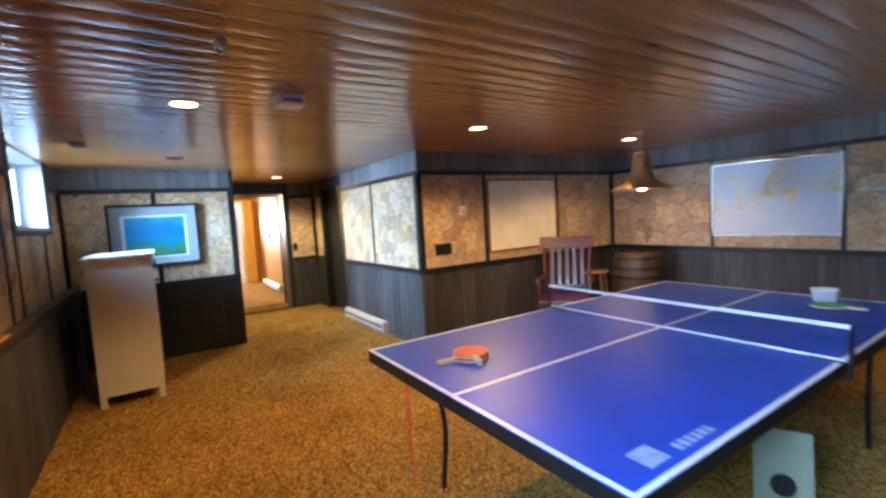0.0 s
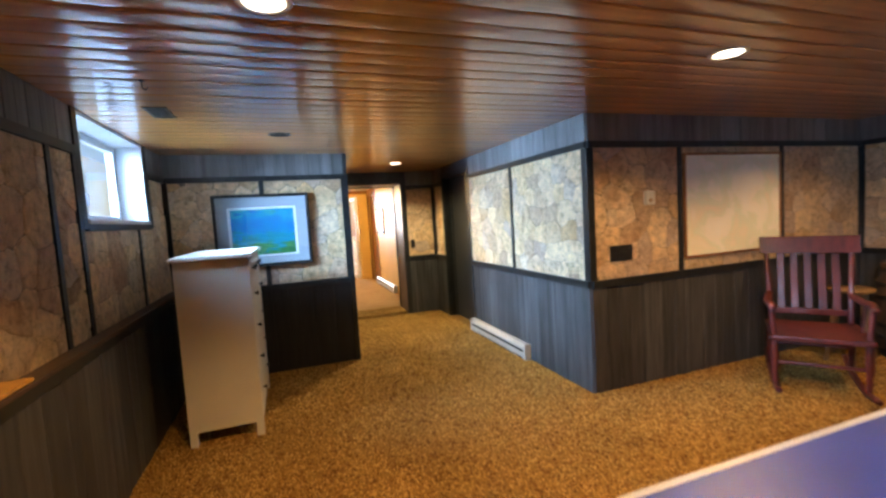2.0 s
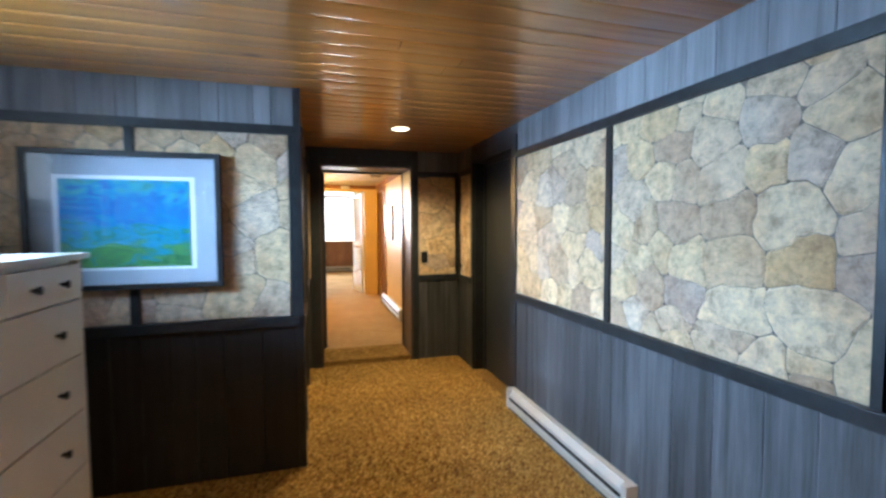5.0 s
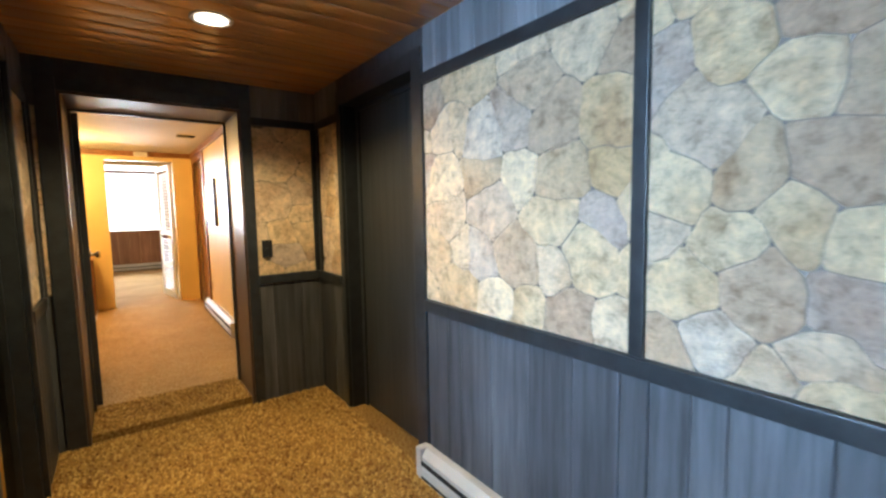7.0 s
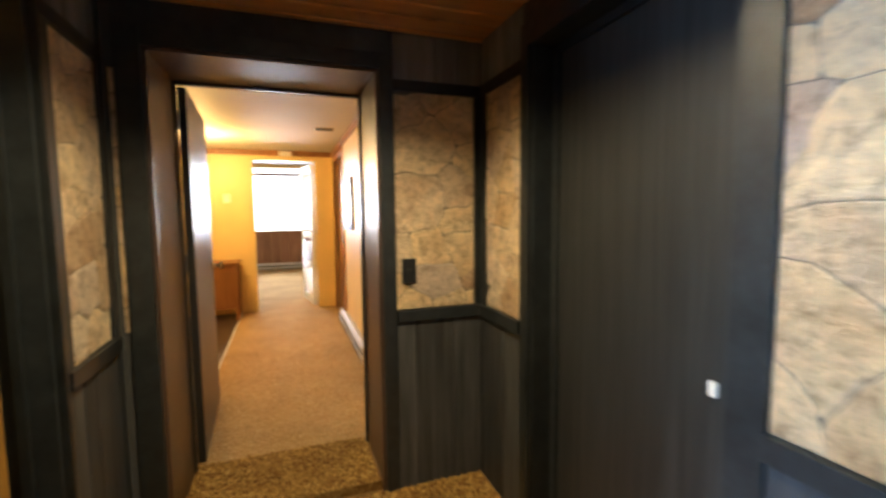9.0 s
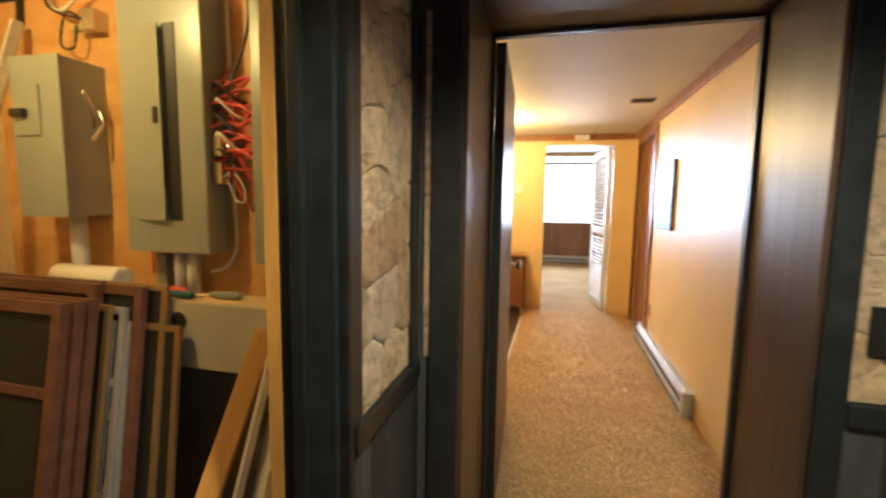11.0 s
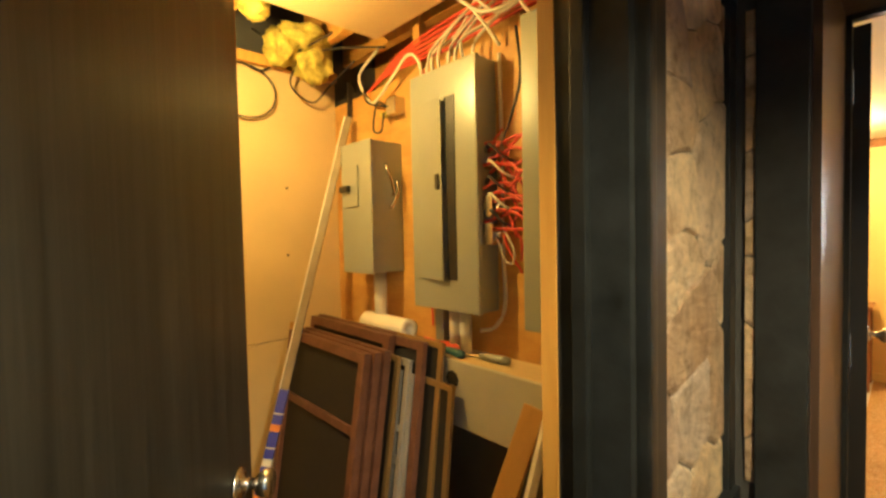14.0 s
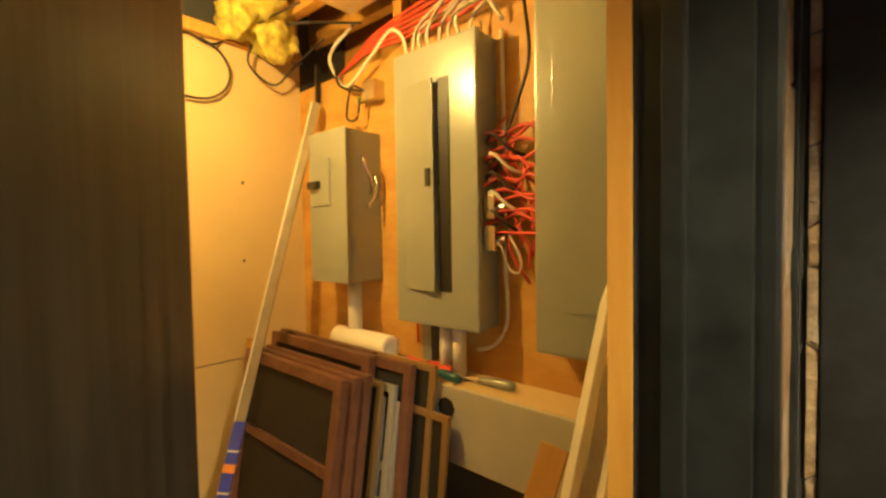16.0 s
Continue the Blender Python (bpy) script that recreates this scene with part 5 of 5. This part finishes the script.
for z in (1.405, 1.49):
    jb = thing("junction_box", pose(0.159, CB - 0.05, z), "small steel junction box on the panel side", "electrical box", "small junction boxes")
    part("body", box(0, 0.035, -0.025, 0.025, 0, 0.065, bevel=0.003), "chrome", jb)
    part("collar", lathe([(0, 0), (0.012, 0), (0.012, 0.02), (0, 0.02)], 12, m=Matrix.Translation((0.035, 0, 0.03)) @ TOX), "chrome", jb)
jb = thing("junction_box", pose(-0.335, CB - 0.02, 1.915), "open steel junction box with a yellow connector", "electrical box")
part("body", box(-0.03, 0.03, -0.03, 0.02, 0, 0.065, bevel=0.003), "chrome", jb)
part("connector", box(-0.075, -0.035, -0.028, -0.005, 0.0, 0.02, bevel=0.004), "insulation", jb, "yellow connector")


def cables(label, lines, mat, r, group):
    t = thing("cable_bundle", pose(0, 0, 0), label, "cable", group)
    for pts in lines:
        part("cable", tube(bent(pts, 6), r, 6), mat, t, smooth=True)
    return t


rnd = random.Random(31)
lines = []
for k in range(7):
    x = -0.12 + k * 0.038
    lines.append([(x, CB - 0.05, 1.985), (x + 0.004, CB - 0.045 - 0.01 * (k % 3), 2.05 + 0.015 * (k % 2)), (x + rnd.uniform(0.0, 0.1), CB + 0.0, 2.14 + rnd.uniform(-0.02, 0.04)), (x + rnd.uniform(0.1, 0.3), CB + 0.06, 2.26)])
cables("white electric cables rising from the breaker panel", lines, "cable_white", 0.0055, "wiring")
lines = [[(-0.14, CB - 0.05, 1.985), (-0.15, CB - 0.06, 2.06), (-0.21, CB - 0.06, 2.10), (-0.32, CB - 0.05, 2.05), (-0.45, CB - 0.04, 1.99), (-0.52, CB - 0.03, 2.02), (-0.55, CB - 0.05, 2.12), (-0.5, CB + 0.02, 2.24)],
         [(0.35, CB - 0.05, 2.03), (0.31, CB - 0.07, 2.1), (0.38, CB - 0.03, 2.18), (0.5, CB + 0.05, 2.24)],
         [(0.18, CB - 0.012, 2.0), (0.185, CB - 0.012, 1.7), (0.183, CB - 0.012, 1.4), (0.19, CB - 0.012, 1.22), (0.15, CB - 0.012, 1.14), (0.1, CB - 0.03, 1.12)],
         [(0.10, CB - 0.05, 2.2), (0.2, CB - 0.04, 2.11), (0.3, CB - 0.02, 2.14), (0.42, CB, 2.22)], [(0.05, CB - 0.05, 2.2), (0.16, CB - 0.06, 2.12), (0.27, CB - 0.03, 2.13), (0.4, CB, 2.24)],
         [(0.0, CB - 0.04, 2.24), (0.1, CB - 0.06, 2.16), (0.16, CB - 0.05, 2.08), (0.19, CB - 0.02, 2.02)]]
cables("loose white electric cables stapled along the plywood", lines, "cable_white", 0.006, "wiring")
lines = []
for k in range(12):
    z = 1.72 - k * 0.024 + rnd.uniform(-0.006, 0.006)
    lines.append([(0.157, CB - 0.055 + rnd.uniform(-0.02, 0.02), z), (0.2, CB - 0.06 + rnd.uniform(-0.01, 0.02), z + rnd.uniform(-0.005, 0.02)), (0.25, CB - 0.05, z + rnd.uniform(-0.03, 0.03)), (0.29, CB - 0.055, z + rnd.uniform(-0.02, 0.02)), (0.332, CB - 0.06, z + rnd.uniform(-0.02, 0.03))])
cables("red electric cables looping between two breaker panels", lines, "cable_red", 0.0048, "wiring")
lines = []
for k in range(9):
    z, x = 1.76 - k * 0.035, 0.2 + rnd.uniform(0, 0.09)
    lines.append([(x, CB - 0.03, z), (x + rnd.uniform(-0.03, 0.03), CB - 0.05, z - 0.05), (x + rnd.uniform(-0.03, 0.04), CB - 0.04, z - 0.1), (x + rnd.uniform(-0.02, 0.06), CB - 0.03, z - 0.16)])
cables("tangled red cables hanging between the panels", lines, "cable_red", 0.004, "wiring")
lines = []
for k in range(5):
    z = 1.70 - k * 0.05
    lines.append([(0.157, CB - 0.05, z), (0.19, CB - 0.075, z + 0.01), (0.23, CB - 0.06, z - 0.03), (0.26, CB - 0.03, z - 0.05)])
cables("short black and white leads at the panel side", lines[::2], "cable_black", 0.005, "wiring")
cables("short white leads at the panel side", lines[1::2], "cable_white", 0.005, "wiring")
for k in range(5):
    pl = thing("cable_clamp", pose(0.156, CB - 0.05, 1.70 - k * 0.05), "small steel cable clamp on the panel side", "clamp", "cable clamps")
    part("ring", lathe([(0.006, 0), (0.011, 0), (0.011, 0.012), (0.006, 0.012), (0.006, 0)], 12, m=TOX), "chrome", pl, smooth=True)
lines = []
for k in range(6):
    lines.append([(-0.62 + k * 0.03, CB + 0.02, 2.06 + k * 0.012), (-0.4, CB - 0.0 + 0.01 * k, 2.10 + k * 0.018), (-0.1, CB + 0.03, 2.11 + k * 0.02), (0.2 + 0.05 * k, CB + 0.02, 2.12 + 0.02 * k), (0.6, CB + 0.04, 2.14 + 0.016 * k)])
cables("red electric cables running above the plywood", lines, "cable_red", 0.006, "wiring")
lines = [[(-0.165, CB - 0.01, 2.05), (-0.163, CB - 0.01, 1.7), (-0.165, CB - 0.01, 1.3), (-0.155, CB - 0.012, 1.1)], [(-0.18, CB - 0.01, 2.05), (-0.178, CB - 0.01, 1.6), (-0.18, CB - 0.01, 1.2)]]
cables("thin pink cables down the plywood", lines, "cable_red", 0.004, "wiring")
loop1 = [(CX + 0.03, 7.27 + 0.13 * math.sin(a), 2.05 - 0.11 * math.cos(a)) for a in [0.6 * k + 2.6 for k in range(12)]]
lines = [[(-0.5, 7.5, 2.24)] + [(CX + 0.05, 7.42, 2.2)] + loop1, [(CX + 0.06, 7.5, 2.23), (CX + 0.07, 7.45, 2.1), (CX + 0.07, 7.55, 2.04), (CX + 0.1, 7.62, 2.12), (-0.6, 7.66, 2.2)],
         [(-0.36, CB - 0.05, 1.95), (-0.44, CB - 0.04, 1.98), (-0.47, CB - 0.04, 1.88), (-0.40, CB - 0.05, 1.86), (-0.38, CB - 0.05, 1.93)], [(-0.55, CB - 0.03, 2.1), (-0.5, CB - 0.05, 2.0), (-0.4, CB - 0.04, 1.96), (-0.34, CB - 0.03, 1.94)],
         [(0.26, CB - 0.03, 2.05), (0.28, CB - 0.04, 1.9), (0.25, CB - 0.04, 1.8), (0.22, CB - 0.06, 1.7)], [(-0.8, 7.3, 2.3), (-0.72, 7.45, 2.22), (-0.6, 7.6, 2.24), (-0.4, CB - 0.02, 2.2)]]
cables("black cables in loose loops below the joists", lines, "cable_black", 0.0045, "wiring")
lines = [[(0.15, CB - 0.06, 1.44), (0.2, CB - 0.06, 1.42), (0.22, CB - 0.05, 1.36), (0.25, CB - 0.05, 1.35), (0.255, CB - 0.05, 1.39), (0.22, CB - 0.05, 1.45)]]
cables("thin white wire hanging from a junction box", lines, "cable_white", 0.003, "wiring")


def lump(cx, cy, cz, rx, ry, rz, seed, n=4):
    bm = bmesh.new()
    bmesh.ops.create_icosphere(bm, subdivisions=n, radius=1)
    for v in bm.verts:
        k = 1 + 0.4 * noise.noise(v.co * 1.8 + Vector((seed, 0, 0))) + 0.25 * noise.noise(v.co * 5 + Vector((0, seed, 0))) + 0.12 * noise.noise(v.co * 13)
        v.co = Vector((cx + v.co.x * rx * k, cy + v.co.y * ry * k, cz + v.co.z * rz * k))
    return bm


for k, a in enumerate([(-0.74, 7.40, 2.235, 0.075, 0.07, 0.075), (-0.73, 7.53, 2.215, 0.075, 0.085, 0.10), (-0.55, 7.22, 2.27, 0.06, 0.05, 0.04), (-0.68, 7.47, 2.27, 0.07, 0.10, 0.05)]):
    ins = thing("insulation_batt", pose(0, 0, 0), "torn yellow glass wool stuffed below the joists", "insulation", "insulation tufts")
    part("wool", lump(*a, k + 1), "insulation", ins, smooth=True)
bl = thing("bare_bulb", pose(-0.28, 7.0, 2.25), "bare lit bulb in a ceiling socket", "light bulb")
part("socket", lathe([(0, 0), (0.05, 0), (0.048, -0.02), (0.025, -0.03), (0.024, -0.055), (0, -0.055)], 20), "cable_white", bl, smooth=True)
part("glass_bulb", lathe([(0.014, -0.055), (0.02, -0.075), (0.032, -0.10), (0.034, -0.12), (0.026, -0.145), (0, -0.155)], 20), "bulb", bl, "glowing bulb", smooth=True)


def screen_frame(x0, x1, ytop, ztop, lean, mat, label, w=0.035, d=0.028, bars=(), fill="screen"):
    """A framed insect screen that stands on the floor and leans back."""
    h = ztop / math.cos(radians(lean))
    m = pose((x0 + x1) / 2, ytop - ztop * math.tan(radians(lean)), 0.0, -lean)
    t = thing("window_screen", m, label, "window screen", "stacked screens")
    hw = (x1 - x0) / 2
    part("side_bar", box(-hw, -hw + w, -d, 0, 0.008, h, bevel=0.003), mat, t)
    part("side_bar", box(hw - w, hw, -d, 0, 0.008, h, bevel=0.003), mat, t)
    part("top_bar", box(-hw + w, hw - w, -d, 0, h - w, h, bevel=0.003), mat, t)
    part("bottom_bar", box(-hw + w, hw - w, -d, 0, 0.008, w, bevel=0.003), mat, t)
    for b in bars:
        part("cross_bar", box(-hw + w, hw - w, -d + 0.004, -0.002, b - 0.014, b + 0.014, bevel=0.002), mat, t)
    if fill:
        part("mesh_sheet", box(-hw + w * 0.8, hw - w * 0.8, -d * 0.45, -d * 0.35, 0.02, h - w * 0.8), fill, t, "dark mesh")
    return t


SC = "walnut framed dark insect screen leaning in a stack"
screen_frame(-0.70, -0.135, 7.40, 1.055, 9, "walnut", SC, bars=(0.81,))
screen_frame(-0.69, -0.125, 7.434, 1.055, 9, "walnut", SC, bars=(0.81,))
screen_frame(-0.69, -0.118, 7.468, 1.055, 9, "walnut", SC)
screen_frame(-0.75, -0.195, 7.56, 1.09, 8, "walnut", SC)
screen_frame(-0.75, -0.17, 7.525, 1.088, 8, "walnut", SC)
screen_frame(-0.65, -0.105, 7.50, 1.03, 9, "gold_alu", "bronze aluminium screen in a leaning stack", 0.02, 0.016)
screen_frame(-0.6, -0.07, 7.52, 1.02, 9, "silver_alu", "silver aluminium screen in a leaning stack", 0.022, 0.016, fill=None, bars=(0.7, 0.45))
lat = thing("lattice_strip", pose(-0.09, 7.37, 0.0, -8), "white folding lattice strip standing among the screens", "lattice", "stacked screens")
for k in range(5):
    part("slat", box(-0.028, 0.028, -0.004, 0.0, 0.0, 0.02, m=Matrix.Translation((0, 0, 0.16 + k * 0.16)) @ Matrix.Rotation(radians(38 if k % 2 else -38), 4, "Y")), "cable_white", lat)
for x in (-0.03, 0.03):
    part("rail", box(x - 0.006, x + 0.006, -0.006, 0.004, 0.008, 0.99, bevel=0.002), "silver_alu", lat)
screen_frame(-0.6, -0.02, 7.545, 1.085, 8, "walnut", SC, 0.03, 0.022)
screen_frame(-0.55, 0.045, 7.563, 1.09, 8, "gold_alu", "bronze aluminium screen in a leaning stack", 0.02, 0.014)
screen_frame(-0.5, 0.105, 7.545, 0.97, 7, "gold_alu", "bronze aluminium screen, shorter, in a leaning stack", 0.02, 0.014)


def leaning(name, a, b, w, d, mat, label, category, turn=0.0):
    """A straight board or tube from a on the floor up to b."""
    va, vb = Vector(a), Vector(b)
    q = (vb - va).to_track_quat("Z", "Y").to_matrix().to_4x4()
    t = thing(name, Matrix.Translation(va) @ q @ pose(0, 0, 0, 0, 0, turn), label, category)
    part("length", box(-w / 2, w / 2, -d / 2, d / 2, 0, (vb - va).length, bevel=0.003), mat, t)
    return t, (vb - va).length


tb, tlen = leaning("shade_package", (-0.49, 7.0, 0.012), (-0.652, 7.655, 1.965), 0.03, 0.02, "clear_wrap", "long white packaged blind with a blue label, leaning in the corner", "package", 40)
part("label_wrap", box(-0.017, 0.017, -0.0115, 0.0115, 0.40, 0.90), "blue_label", tb, "blue printed label")
for k in range(7):
    part("label_mark", box(-0.0178, 0.0178, -0.0122, 0.0122, 0.45 + k * 0.06, 0.455 + k * 0.06 + 0.02 * (k % 2)), ("cable_white", "orange_label", "cable_white", "cable_white")[k % 4], tb, "small printed mark")
part("side_strip", box(0.0152, 0.0195, -0.0105, 0.0105, 0.9, tlen - 0.002), "cable_white", tb)
leaning("trim_board", (0.40, 7.14, 0.012), (0.52, 7.655, 1.50), 0.045, 0.018, "cable_white", "white trim board leaning on the wall", "board", -35)
leaning("trim_board", (0.48, 7.14, 0.012), (0.535, 7.66, 1.40), 0.055, 0.018, "cable_white", "white grooved trim board leaning on the wall", "board", -20)
leaning("wood_board", (0.27, 7.10, 0.012), (0.41, 7.53, 0.99), 0.06, 0.02, "stud", "raw pine board leaning on the trough", "board", 30)
leaning("metal_strip", (CX + 0.10, 6.98, 0.008), (CX + 0.012, 7.03, 1.45), 0.02, 0.01, "panel_grey", "thin metal strip leaning on the drywall", "strip")
leaning("wood_strip", (CX + 0.12, 7.33, 0.008), (CX + 0.014, 7.45, 1.06), 0.02, 0.02, "stud", "thin raw wood strip leaning in the corner", "strip")
leaning("black_rod", (-0.69, CB - 0.015, 1.97), (-0.685, CB - 0.015, 2.13), 0.022, 0.012, "black", "short black strip on the wall", "strip")
roll = thing("paper_roll", pose(-0.36, CB - 0.075, 1.083), "roll of white paper towel lying on the trough", "paper roll")
part("roll_body", lathe([(0.018, -0.14), (0.04, -0.14), (0.041, -0.135), (0.041, 0.135), (0.04, 0.14), (0.018, 0.14), (0.018, -0.14)], 24, m=TOX), "cable_white", roll, smooth=True)
for x, y, a, mat, lab in [(-0.13, 7.64, 160, "cable_red", "red handled screwdriver lying on the trough"), (-0.10, 7.60, 165, "insulation", "yellow handled screwdriver lying on the trough"), (-0.04, 7.645, 168, "cable_red", "red handled pliers lying on the trough"), (0.02, 7.60, 172, "tool_teal", "teal handled pliers lying on the trough"), (0.17, 7.625, 185, "panel_grey", "grey steel wrench lying on the trough")]:
    tl = thing("hand_tool", pose(x, y, 1.0555, 0, 0, a), lab, "tool", "tools")
    part("grip", lathe([(0, -0.08), (0.012, -0.075), (0.014, -0.05), (0.012, -0.01), (0.009, 0.03), (0, 0.032)], 12, m=TOX), mat, tl, smooth=True)
    part("shank", tube([(0.02, 0, 0), (0.15, 0, -0.014)], 0.005, 6), "chrome", tl)
co = thing("extension_cord", pose(0.30, 7.2, 0.0), "coiled red extension cord on the closet floor", "cord")
part("coil", tube([(0.09 * math.cos(a / 3) * (1 + 0.1 * math.sin(a)), 0.09 * math.sin(a / 3) * (1 + 0.1 * math.cos(a * 1.3)), 0.012 + 0.006 * a / 3 + 0.01 * math.sin(a * 0.7) ** 2) for a in range(0, 120)], 0.006, 6), "cable_red", co, smooth=True)
sg = thing("switch_box", pose(-0.09, CB - 0.03, 1.06), "small grey green switch box on the plywood", "electrical box")
part("body", box(-0.02, 0.02, -0.01, 0.03, 0, 0.11, bevel=0.003), "panel_grey", sg)

# ---- carpet pile ----


def pile(name, regions, step, height, mat, seed, label, base=0.0):
    """Shag tufts: three-sided leaning spikes, all in one mesh."""
    rs = np.random.RandomState(seed)
    pts = []
    for x0, x1, y0, y1 in regions:
        gx, gy = np.meshgrid(np.arange(x0, x1, step), np.arange(y0, y1, step))
        pts.append(np.stack([gx.ravel(), gy.ravel()], 1))
    p = np.concatenate(pts)
    n = len(p)
    p = p + rs.uniform(-0.5, 0.5, (n, 2)) * step
    a0 = rs.uniform(0, 2 * np.pi, n)
    r = step * rs.uniform(0.45, 0.8, n)
    v = np.zeros((n, 4, 3))
    for k in range(3):
        v[:, k, 0] = p[:, 0] + r * np.cos(a0 + k * 2.0944)
        v[:, k, 1] = p[:, 1] + r * np.sin(a0 + k * 2.0944)
        v[:, k, 2] = base
    lean = rs.uniform(0, 0.9, n) * step
    v[:, 3, 0] = p[:, 0] + lean * np.cos(a0 * 3)
    v[:, 3, 1] = p[:, 1] + lean * np.sin(a0 * 3)
    v[:, 3, 2] = base + height * rs.uniform(0.5, 1.1, n)
    f = np.array([[0, 1, 3], [1, 2, 3], [2, 0, 3]])
    faces = (np.arange(n)[:, None, None] * 4 + f[None]).reshape(-1, 3)
    me = bpy.data.meshes.new(name)
    me.vertices.add(n * 4)
    me.vertices.foreach_set("co", v.reshape(-1))
    me.loops.add(n * 9)
    me.loops.foreach_set("vertex_index", faces.reshape(-1).astype(np.int32))
    me.polygons.add(n * 3)
    me.polygons.foreach_set("loop_start", np.arange(0, n * 9, 3, dtype=np.int32))
    me.update(calc_edges=True)
    me.materials.append(mat)
    return tagged(new(name, me), label, "carpet", kind="stuff")


def pile_material(name, stops):
    m = material(name, stops[1][1], 0.9, spec=0.15)
    g = m.node_tree.nodes.new("ShaderNodeNewGeometry")
    r = ramp(m, g, "Random Per Island", stops)
    n2 = node(m, "ShaderNodeTexNoise", Scale=1.6, Detail=4.0)
    link(m, mapped(m, (1, 1, 1)), 0, n2, 0)
    r2 = ramp(m, n2, 0, [(0.35, (0.75, 0.74, 0.7)), (0.65, (1.08, 1.08, 1.05))])
    mx = mixed(m, r, 0, r2, 0, 0.8)
    base_of(m, mx, 2)
    return m


SHAG = pile_material("shag_tufts", [(0.0, (0.13, 0.06, 0.013)), (0.28, (0.27, 0.145, 0.034)), (0.65, (0.40, 0.235, 0.06)), (1.0, (0.54, 0.345, 0.11))])
TAN = pile_material("tan_tufts", [(0.0, (0.43, 0.29, 0.12)), (0.5, (0.54, 0.375, 0.17)), (1.0, (0.63, 0.47, 0.24))])
pile("carpet_pile", [(X0 + 0.02, RX - 0.02, 0.6, SY - 0.02), (SX + 0.02, RX - 0.02, SY - 0.02, NY), (RX - 0.02, X1 - 0.02, 0.4, PY - 0.02)], 0.0145, 0.015, SHAG, 7, "gold and brown shag carpet pile")
pile("doorway_pile", [(0.96, 1.81, NY + 0.03, 8.2)], 0.0145, 0.014, SHAG, 8, "shag carpet pile on the low step", 0.045)
pile("corridor_pile", [(0.86, 2.05, 8.22, 12.0)], 0.016, 0.005, TAN, 9, "tan carpet pile", 0.044)
